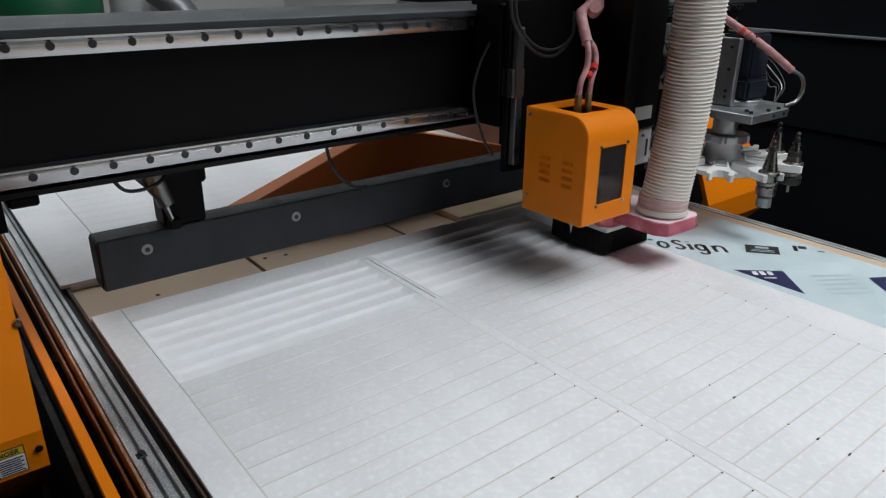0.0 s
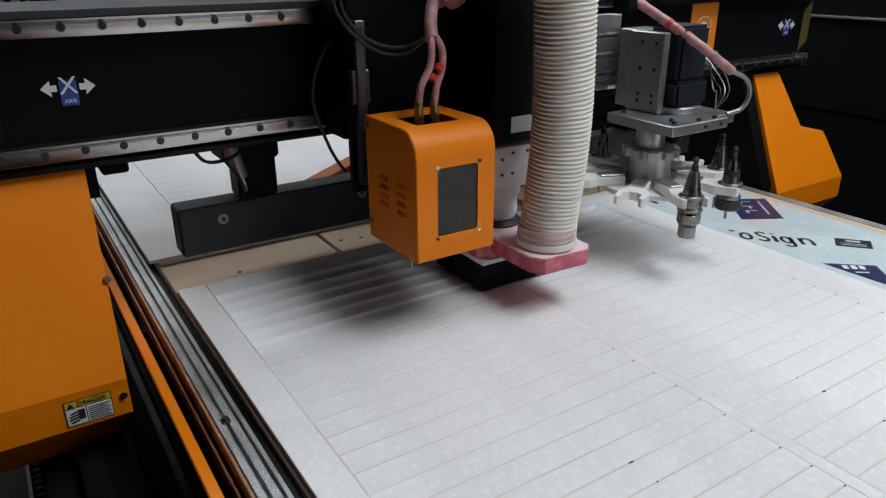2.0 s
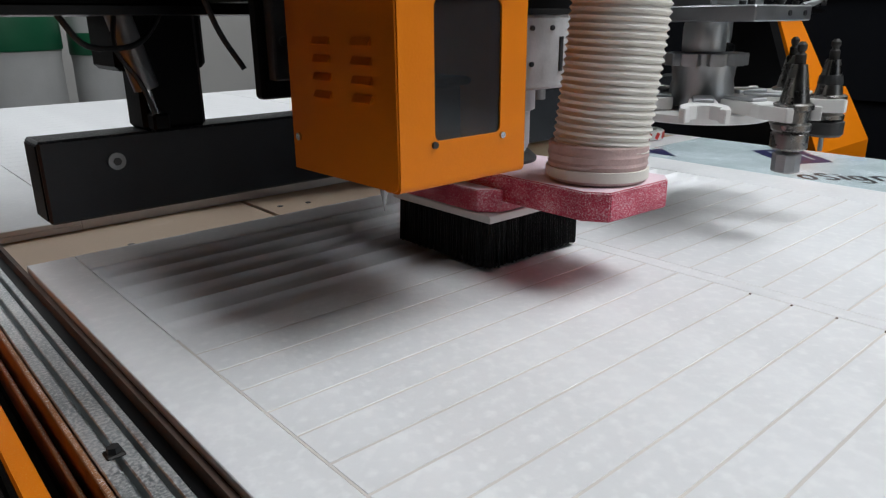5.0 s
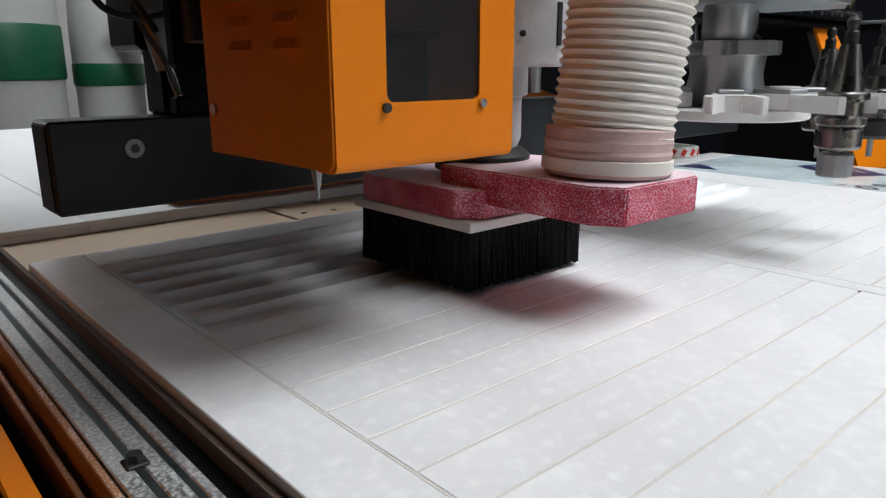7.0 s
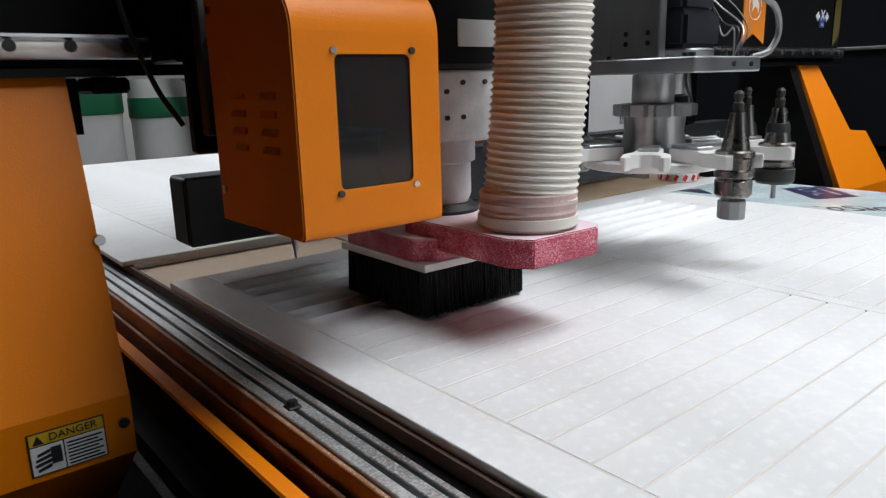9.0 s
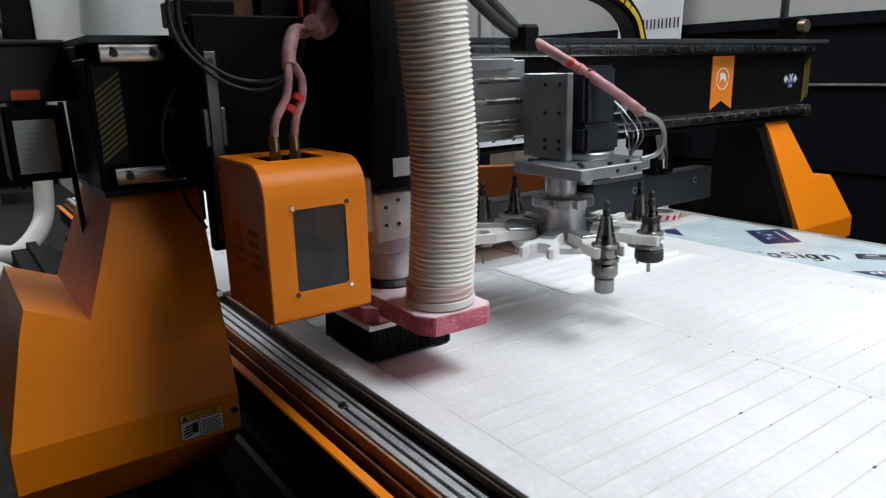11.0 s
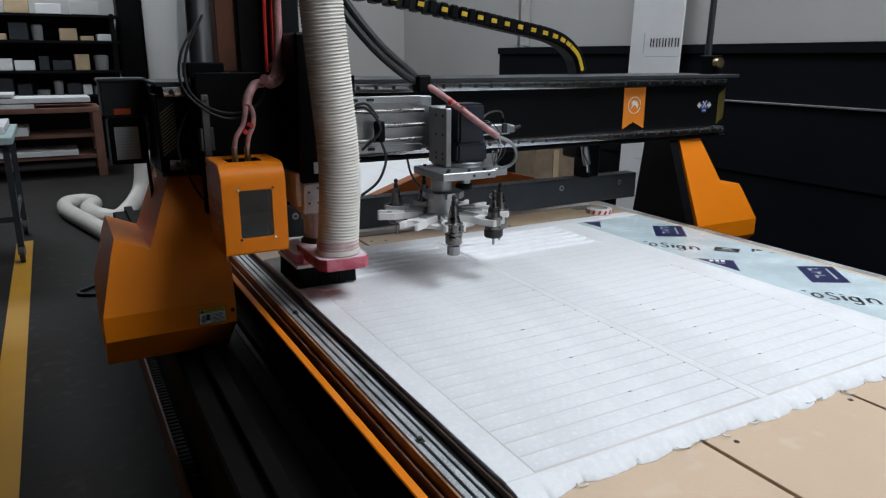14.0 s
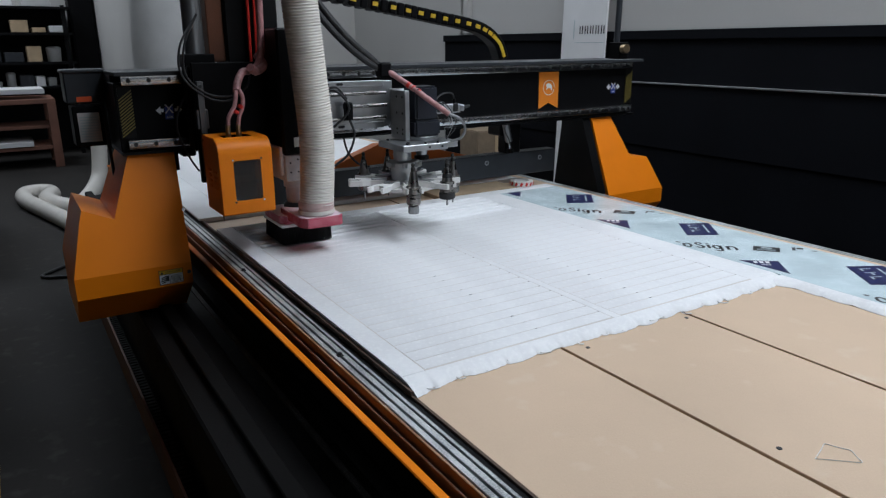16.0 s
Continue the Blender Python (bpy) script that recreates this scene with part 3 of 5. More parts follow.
for dy in (0.0, -0.607, -1.214):
    u, v = (0.096, -0.055), (-0.106, -0.127)
    bars((1.428, -0.142 + dy), u, v, [(0, 1, 0, 1)], NAVY)
    bars_above((1.428, -0.142 + dy), u, v, [(0.25, 0.55, 0.14, 0.17), (0.25, 0.32, 0.17, 0.27), (0.25, 0.55, 0.36, 0.39), (0.4, 0.47, 0.39, 0.5), (0.25, 0.55, 0.58, 0.61), (0.25, 0.32, 0.61, 0.72), (0.72, 0.78, 0.15, 0.8)], FAINTINK)
    print_quad([(1.226, -0.54 + dy), (1.311, -0.613 + dy), (1.231, -0.705 + dy)], NAVY)
    bars_above((1.25, -0.57 + dy), (0.045, -0.035), (-0.045, -0.05), [(0, 0.2, 0, 0.3), (0.3, 0.5, 0, 0.3), (0.6, 0.8, 0, 0.3), (0.3, 0.8, 0.5, 0.58)], WHITEINK)
    # the mark on the film: rounded strokes of its size
    base, uu, vv = Vector((1.21, -0.322 + dy, 0)), Vector((0.122, -0.146, 0)), Vector((0.045, 0.052, 0))

    def at(a, b):
        return base + a * uu + b * vv
    ring = [(k * math.pi / 8) for k in range(17)]
    strokes = [
        [(0.0, 0.38), (0.03, 0.42), (0.06, 0.36)],
        [(0.17 + 0.06 * math.cos(q), 0.28 * math.sin(q)) for q in ring],
        [(0.42, 0.4), (0.39, 0.52), (0.34, 0.5), (0.32, 0.36), (0.35, 0.2), (0.4, 0.06), (0.425, -0.1), (0.4, -0.28), (0.35, -0.3), (0.31, -0.2)],
        [(0.51, 0.28), (0.51, -0.3)],
        [(0.51, 0.5), (0.51, 0.42)],
        [(0.64 + 0.055 * math.cos(q), 0.27 * math.sin(q)) for q in ring],
        [(0.7, 0.3), (0.7, -0.42), (0.67, -0.58), (0.62, -0.6), (0.585, -0.5)],
        [(0.81, 0.28), (0.81, -0.3)],
        [(0.81, 0.1), (0.85, 0.27), (0.91, 0.25), (0.935, 0.1), (0.935, -0.3)],
    ]
    for st in strokes:
        stroke([at(a, b) for a, b in st], 0.0085 if len(st) > 3 else 0.01)
    bars((1.395, -0.47 + dy), (0.05, -0.06), (-0.045, -0.03), [(0, 1, 0, 1)], INK)
    bars_above((1.395, -0.47 + dy), (0.05, -0.06), (-0.045, -0.03), [(0.3, 0.7, 0.15, 0.4), (0.15, 0.85, 0.55, 0.62), (0.15, 0.85, 0.72, 0.8)], FAINTINK)
    bars((1.46, -0.562 + dy), (0.04, -0.05), (0.028, 0.02), [(0.0, 0.15, -0.3, 0.8), (0.2, 0.5, 0.25, 0.8), (0.85, 1.1, -0.1, 0.1)], INK)
    bars((1.33, -0.66 + dy), (0.09, -0.06), (-0.07, -0.09), [(0.05, 0.95, b, b + 0.06) for b in (0.0, 0.2, 0.4, 0.6, 0.8)], FAINTINK)
print_quad([(1.234, 0.031), (1.305, 0.012), (1.24, -0.067)], NAVY)


# ---- second sheet behind ----
sheet_b = thing("foam_sheet", "second white foam board sheet with milled lines behind the gantry", "foam sheet")
part("border", boxes((-0.012, 0.12, 0.29, 2.1, ZB + 0.0095, ZT), (0.006, 0.12, 0.29, 2.1, ZB, ZB + 0.0094), bevel=0.001), FOAM, sheet_b)
part("border", boxes((0.1203, 1.5, 0.29, 0.3615, ZB, ZT), bevel=0.001), FOAM, sheet_b)
part("border", boxes((1.16, 1.5, 0.362, 2.1, ZB, ZT), bevel=0.001), FOAM, sheet_b)
back_strip = mesh_of("strip", boxes((0.122, 1.158, -0.0293, 0.0293, ZB, ZT - 0.0006), bevel=0.0008), FOAM)
for k in range(29):
    piece("strip", back_strip, sheet_b, (0, 0.391 + 0.06 * k, 0))

tape = thing("tape_roll", "red and white striped tape roll lying on the board", "tape roll")
bm = lathe([(0.05, 0.821), (0.053, 0.823), (0.053, 0.842), (0.05, 0.844), (0.034, 0.844), (0.034, 0.823)], (1.4, 0.13), 28)
part("tape_core", bm, WHITEPL, tape)
stripe = mesh_of("tape_stripe", boxes((-0.005, 0.005, -0.0005, 0.0005, -0.008, 0.008)), REDBAND)
for k in range(14):
    ang = 2 * math.pi * k / 14
    s = piece("tape_stripe", stripe, tape, (1.4 + 0.0535 * math.cos(ang), 0.13 + 0.0535 * math.sin(ang), 0.8325))
    s.rotation_euler = (0.0, 0.5, ang + math.pi / 2)

plank = solo("wood_plank", boxes((0.95, 1.36, 0.11, 0.27, 0.8035, 0.822), bevel=0.002), PLYWOOD, "pale wooden plank lying across the bed", "plank")

# ---- gantry ----
gantry = thing("gantry", "black gantry beam with steel rails and orange legs", "gantry")
part("beam", boxes((-0.28, 1.965, 0.0, 0.24, 1.128, 1.34), bevel=0.002), BLACK, gantry)
part("top_plate", boxes((-0.28, 1.985, -0.045, 0.27, 1.362, 1.374), (-0.28, 1.985, 0.06, 0.27, 1.34, 1.362), bevel=0.001), GREY, gantry, "dark grey top plate")
part("lower_lip", boxes((-0.28, 1.97, -0.02, 0.24, 1.118, 1.1275)), BLACKGLOSS, gantry)
hole = mesh_of("rail_screw", rod((0, -0.0335, 0), (0, -0.0302, 0), 0.0068, seg=12), INK)
for z in (1.151, 1.347):
    bm = prism([(-0.0305, z - 0.012), (-0.0305, z + 0.004), (-0.027, z + 0.0065), (-0.0295, z + 0.0095), (-0.0295, z + 0.013), (-0.004, z + 0.0145), (-0.004, z - 0.0145), (-0.029, z - 0.0145)], 'x', -0.26, 1.94)
    rail = part("linear_rail", bm, STEEL, gantry, "ground steel linear rail with countersunk screws")
    for k in range(37):
        piece("rail_screw", hole, rail, (-0.24 + 0.06 * k, 0.0025, z))
for x in (-0.272, 1.92):
    hz = part("hazard_panel", boxes((x, x + 0.042, -0.0025, 0.0, 1.17, 1.328)), BLACKGLOSS, gantry, "black and yellow hazard stripes")
    hs = mesh_of("hazard_stripe", prism([(0, 0), (0.04, 0.03), (0.04, 0.035), (0, 0.005)], 'y', -0.0032, -0.0026), DULLYELLOW)
    for k in range(13):
        piece("hazard_stripe", hs, hz, (x + 0.001, 0, 1.172 + 0.0094 * k))
for x in (1.844, -0.124):
    decal = part("axis_decal", boxes((x - 0.013, x + 0.013, -0.0022, 0.0, 1.222, 1.262)), BLUEINK, gantry, "blue axis decal with white arrows")
    lettering("axis_letter", "X", 0.04, pose(x, -0.0026, 1.253, 90), WHITEINK, decal)
    lettering("axis_word", "AXIS", 0.009, pose(x, -0.0026, 1.229, 90), WHITEINK, decal)
    for s in (-1, 1):
        part("arrow", prism([(x + s * 0.017, 1.246), (x + s * 0.017, 1.256), (x + s * 0.026, 1.256), (x + s * 0.026, 1.264), (x + s * 0.041, 1.251), (x + s * 0.026, 1.238), (x + s * 0.026, 1.246)], 'y', -0.0026, -0.0004), WHITEINK, decal)
ribbon = part("ribbon_decal", prism([(1.403, 1.328), (1.512, 1.328), (1.512, 1.172), (1.4575, 1.198), (1.403, 1.172)], 'y', -0.0024, 0), BANNER, gantry, "orange swallow-tail ribbon with a pale emblem")
em = tube([(1.4575 + 0.031 * math.cos(a), -0.0028, 1.262 + 0.031 * math.sin(a)) for a in [k * 0.6 for k in range(11)]], 0.0016, 40, 5)
part("emblem_ring", em, WHITEINK, ribbon)
part("emblem_shape", prism([(1.44, 1.247), (1.446, 1.262), (1.441, 1.274), (1.452, 1.281), (1.468, 1.277), (1.477, 1.264), (1.473, 1.246), (1.468, 1.258), (1.458, 1.262), (1.45, 1.258)], 'y', -0.0029, -0.0025), WHITEINK, ribbon)


def leg(xs, sgn, label, depth):
    """A folded sheet-metal leg: (x along sgn, z) outlines from inner edge; it leans back towards the top."""
    prof = [(1.126, 0.0, 0.146), (0.96, 0.035, 0.222), (0.95, 0.037, 0.228)]
    g = part("leg", bmesh.new(), ORANGE, gantry, label)

    def yf(z):
        return -0.003 - 0.15 * min(1, (1.126 - z) / (1.126 - 0.78)) if z > 0.711 else -0.153 + 0.09 * (0.712 - z) / 0.1
    inner = [(1.126, xs[0]), (0.78, xs[1]), (0.712, xs[1]), (0.615, xs[1] + sgn * 0.012)]
    outer = [(1.126, xs[2]), (0.934, xs[3]), (0.97 if sgn < 0 else 0.925, xs[4]), (0.935 if sgn < 0 else 0.9, xs[5]), (0.78, xs[6]), (0.712, xs[6]), (0.615, xs[6])]
    ring = [(x, z) for z, x in inner] + [(x, z) for z, x in reversed(outer)]
    bm = bmesh.new()
    f = [bm.verts.new((x, yf(z), z)) for x, z in ring]
    b = [bm.verts.new((x, depth, z)) for x, z in ring]
    n = len(ring)
    for k in range(n):
        bm.faces.new((f[k], f[(k + 1) % n], b[(k + 1) % n], b[k]))
    # front faces: upper leaning panel, band, underside
    i = {name: k for k, name in enumerate(("it", "ic", "ib", "iu", "ou", "ob", "oc", "os", "ot", "ok", "op"))}
    bm.faces.new([f[i[k]] for k in ("it", "ic", "oc", "os", "ot", "ok", "op")])
    bm.faces.new([f[i[k]] for k in ("ic", "ib", "ob", "oc")])
    bm.faces.new([f[i[k]] for k in ("ib", "iu", "ou", "ob")])
    bm.faces.new(list(reversed(b)))
    bmesh.ops.recalc_face_normals(bm, faces=list(bm.faces))
    bm.to_mesh(g.data)
    bm.free()
    g.data.polygons.foreach_set("use_smooth", [False] * len(g.data.polygons))
    return g


leg_l = leg((-0.125, -0.139, -0.263, -0.339, -0.425, -0.437, -0.478), -1, "orange sheet-metal gantry leg with a danger label", 0.26)
leg((1.713, 1.706, 1.828, 1.896, 2.0, 2.012, 2.054), 1, "orange sheet-metal gantry leg", 0.13)
part("inner_plate", prism([(-0.0, 1.126), (0.13, 1.126), (0.19, 0.66), (-0.13, 0.66), (-0.13, 0.8)], 'x', 1.66, 1.704), BLACK, gantry, "black inner side plate")
part("inner_plate", boxes((-0.122, -0.105, 0.03, 0.24, 1.05, 1.117)), BLACK, gantry)
for x, z, y in ((-0.149, 0.75, -0.153), (-0.132, 0.94, -0.087)):
    part("leg_screw", rod((x, y - 0.004, z), (x, y + 0.004, z), 0.006, seg=12), STEEL, leg_l)
ysk = -0.1545
lab = part("danger_label", boxes((-0.241, -0.168, ysk, -0.153, 0.719, 0.766)), INK, leg_l, "black, yellow and white danger label")
part("label_field", boxes((-0.2395, -0.1695, ysk - 0.0006, ysk, 0.7525, 0.7648)), YELLOWINK, lab)
part("label_field", boxes((-0.2395, -0.2095, ysk - 0.0006, ysk, 0.7205, 0.751)), WHITEINK, lab)
part("label_field", boxes((-0.208, -0.1695, ysk - 0.0006, ysk, 0.7205, 0.751)), WHITEINK, lab)
lettering("label_word", "DANGER", 0.0115, pose(-0.1985, ysk - 0.001, 0.7587, 90), INK, lab)
part("label_symbol", prism([(-0.237, 0.7538), (-0.2265, 0.7538), (-0.2318, 0.7635)], 'y', ysk - 0.0012, ysk - 0.0005), INK, lab)
part("label_symbol", boxes((-0.2215, -0.2115, ysk - 0.0012, ysk - 0.0005, 0.729, 0.7475)), INK, lab)
for z0, x0, x1 in ((0.7265, -0.235, -0.222), (0.732, -0.237, -0.221), (0.7375, -0.236, -0.221), (0.743, -0.234, -0.222)):
    part("label_symbol", prism([(x0, z0 - 0.003), (x1, z0), (x1, z0 + 0.0035), (x0, z0)], 'y', ysk - 0.0012, ysk - 0.0005), INK, lab)
part("label_lines", boxes(*[(-0.206, -0.172 - 0.004 * (k % 2), ysk - 0.001, ysk - 0.0005, 0.7225 + k * 0.0039, 0.7243 + k * 0.0039) for k in range(7)]), GREY, lab)
# pressing bar behind the beam
bar = part("crossbar", boxes((0.036, 1.6, 0.105, 0.168, 0.87, 0.974), bevel=0.003), GREY, gantry, "dark grey square steel crossbar")
part("crossbar_end", boxes((0.034, 0.0361, 0.11, 0.163, 0.875, 0.969)), BLACK, bar)
for x in (0.118, 0.442, 0.871, 1.2, 1.5):
    w = part("washer_bolt", lathe([(0.011, 0), (0.011, 0.003), (0.006, 0.0035)], (0, 0), 18), GALV, bar)
    w.matrix_basis = pose(x + 0.006, 0.1055, 0.94, 90)
    h = part("socket", lathe([(0.0055, 0.0), (0.0055, 0.004)], (0, 0), 6), INK, w)
    h.matrix_basis = pose(0, 0, 0.0005)
for x in (0.165, 1.31):
    part("hanger", boxes((x, x + 0.085, 0.105, 0.168, 0.973, 1.13), (x - 0.02, x + 0.1, 0.12, 0.22, 1.05, 1.13), bevel=0.006), BLACK, gantry, "black hanger bracket")
    part("hanger_cylinder", rod((x - 0.022, 0.085, 1.125), (x + 0.002, 0.085, 1.03), 0.0155), GALV, gantry, "silver air cylinder")
    part("hanger_rod", rod((x + 0.002, 0.085, 1.03), (x + 0.014, 0.09, 0.985), 0.005), STEEL, gantry)
    part("rod_clevis", boxes((x + 0.004, x + 0.026, 0.08, 0.1045, 0.976, 0.998), bevel=0.003), BLACK, gantry)
    part("air_cable", tube([(x - 0.03, 0.07, 1.12), (x - 0.035, 0.065, 1.08), (x - 0.012, 0.065, 1.04), (x + 0.004, 0.07, 1.0)], 0.003, 20, 6), RUBBER, gantry)
part("rear_cover", prism([(0.25, 0.8225), (0.25, 0.842), (0.793, 1.028), (0.975, 1.015), (1.262, 0.939), (1.5, 0.875), (1.5, 0.8225)], 'y', 0.34, 0.4, 0.002), ORANGESHADE, gantry, "orange sheet-metal rear cover, darkened for shade, with sloping top")
part("air_cable", tube([(0.06, 0.02, 1.12), (0.09, 0.03, 1.085), (0.15, 0.05, 1.085), (0.19, 0.08, 1.115), (0.2, 0.1, 1.13)], 0.0035, 24, 8), RUBBER, gantry)
part("air_cable", tube([(0.5, 0.05, 1.12), (0.52, 0.05, 1.05), (0.57, 0.06, 1.0), (0.62, 0.08, 0.985)], 0.004, 24, 8), RUBBER, gantry)
part("corner_block", boxes((-0.1, -0.055, -0.01, 0.06, 1.098, 1.117), bevel=0.004), BLACK, gantry)
part("pole", rod((1.95, 0.1, 1.37), (1.98, 0.11, 2.2), 0.014, seg=12), GREY, gantry, "dark grey upright pole")
kb = part("knob_bracket", boxes((1.895, 1.95, 0.02, 0.09, 1.374, 1.45), bevel=0.003), BLACK, gantry)
part("knob", rod((1.913, -0.004, 1.42), (1.913, 0.02, 1.42), 0.021), BRASS, kb, "round yellowish brass pulley")
part("end_box", boxes((-0.4, -0.275, 0.2, 0.33, 1.27, 1.375), (-0.405, -0.27, 0.195, 0.335, 1.366, 1.378), bevel=0.004), GREY, gantry, "dark grey control box")
eb = part("end_box", boxes((-0.39, -0.29, 0.19, 0.3, 1.13, 1.262), bevel=0.004), BLACK, gantry)
part("paper_sheet", boxes((-0.376, -0.31, 0.187, 0.19, 1.145, 1.24)), PAPER, eb, "printed paper sheet")
part("paper_lines", boxes(*[(-0.37, -0.317, 0.186, 0.187, 1.152 + 0.009 * k, 1.155 + 0.009 * k) for k in range(9)]), FAINTINK, eb)
part("sticker", boxes((-0.37, -0.325, 0.1965, 0.2, 1.275, 1.292)), STICKER, gantry, "orange-red warning sticker")
part("side_rod", rod((-0.3, 0.16, 1.27), (-0.295, 0.14, 1.02), 0.005, seg=10), GREY, gantry)


def cable_chain():
    """Black drag chain with yellow caps, from the carriage over to the gantry top."""
    ch = part("drag_chain", bmesh.new(), BLACK, gantry, "black plastic drag chain with yellow caps")
    path = smooth_path([(-0.1, 0.3, 1.66), (0.4, 0.3, 1.655), (0.8, 0.3, 1.6), (1.05, 0.3, 1.56), (1.27, 0.3, 1.52), (1.375, 0.3, 1.46), (1.415, 0.3, 1.385)], 46)
    bm = bmesh.new()
    bmesh.ops.create_cube(bm, size=1, matrix=Matrix.Diagonal((0.034, 0.07, 0.05, 1)))
    bmesh.ops.bevel(bm, geom=list(bm.edges), offset=0.006, segments=1, affect='EDGES')
    lm = mesh_of("chain_link", bm, BLACK)
    cap = mesh_of("chain_cap", boxes((-0.012, 0.012, -0.037, -0.034, -0.008, 0.008)), YELLOWINK)
    for i in range(46):
        p, q = path[i], path[i + 1]
        ang = math.atan2(p.z - q.z, q.x - p.x)
        o = piece("chain_link", lm, ch, (p + q) / 2)
        o.rotation_euler = (0, ang, 0)
        if i % 2 == 0:
            c = piece("chain_cap", cap, ch, (p + q) / 2)
            c.rotation_euler = (0, ang, 0)


cable_chain()


# ---- spindle carriage (origin: lower front edge of the orange cover) ----
head = thing("spindle_carriage", "black spindle carriage with orange motor cover and brush", "spindle carriage")
part("back_plate", boxes((-0.005, 0.45, -0.125, -0.042, 1.13, 1.39), bevel=0.003), BLACK, head, "black carriage plate")
part("slide_plate", boxes((0.0, 0.4, -0.148, -0.13, 1.03, 1.4), bevel=0.003), BLACK, head)
part("cable_plate", boxes((0.13, 0.3, -0.1, 0.05, 1.39, 1.95), bevel=0.004), BLACKGLOSS, head, "tall black upright column")
part("column_trim", boxes((0.075, 0.125, -0.09, -0.02, 1.4, 1.95), bevel=0.003), RUST, head)
part("balance_cylinder", rod((0.036, -0.07, 1.42), (0.036, -0.07, 1.95), 0.03, seg=24), GALV, head, "silver balance cylinder")
part("cylinder_foot", boxes((-0.01, 0.085, -0.11, -0.03, 1.385, 1.425), bevel=0.003), BLACK, head)
for x in (0.2, 0.222):
    part("red_cable", tube([(x, -0.105, 1.3), (x, -0.11, 1.5), (x + 0.01, -0.105, 1.9)], 0.005, 12, 6), REDBAND, head)
zr = part("vertical_rail", boxes((0.008, 0.028, -0.166, -0.148, 1.05, 1.345), bevel=0.002), DIMSTEEL, head, "vertical steel linear rail")
for z in (1.09, 1.15, 1.33):
    part("rail_screw", rod((0.018, -0.169, z), (0.018, -0.164, z), 0.005, seg=10), INK, zr)
part("rail_block", boxes((0.0, 0.036, -0.162, -0.128, 1.2, 1.26), bevel=0.002), DIMSTEEL, head)
for d in (0.0, 0.012):
    part("loop_cable", tube([(0.03, -0.16, 1.54), (-0.02 - d, -0.185, 1.45), (-0.026 - d, -0.195, 1.365), (0.025, -0.195, 1.312 - d), (0.095, -0.19, 1.298 - d), (0.155, -0.18, 1.322), (0.18, -0.16, 1.37)], 0.0034, 40, 8), RUBBER, head)
part("loop_cable", tube([(0.02, -0.09, 1.34), (-0.03, -0.09, 1.27), (-0.047, -0.09, 1.2), (-0.02, -0.09, 1.11), (0.005, -0.1, 1.06)], 0.0032, 30, 8), RUBBER, head)


def holed_plate(x0, x1, z0, z1, hx0, hx1, hz0, hz1, r, y0, y1):
    """A sheet with a window that has rounded corners."""
    inner, outer = [], []
    for cx, cz, ex, ez, a0 in ((hx1 - r, hz1 - r, x1, z1, 0), (hx0 + r, hz1 - r, x0, z1, 90), (hx0 + r, hz0 + r, x0, z0, 180), (hx1 - r, hz0 + r, x1, z0, 270)):
        for k in range(7):
            a = radians(a0 + 15 * k)
            p = (cx + r * math.cos(a), cz + r * math.sin(a))
            inner.append(p)
            side = (k < 3) == (a0 % 180 == 0)
            outer.append((ex, ez) if k == 3 else (ex, p[1]) if side else (p[0], ez))
    bm = bmesh.new()
    loops = [[bm.verts.new((x, y, z)) for x, z in lp] for y in (y0, y1) for lp in (outer, inner)]
    n = len(inner)
    for a, b in ((0, 1), (1, 3), (3, 2), (2, 0)):
        for k in range(n):
            bm.faces.new((loops[a][k], loops[a][(k + 1) % n], loops[b][(k + 1) % n], loops[b][k]))
    bmesh.ops.recalc_face_normals(bm, faces=list(bm.faces))
    return bm


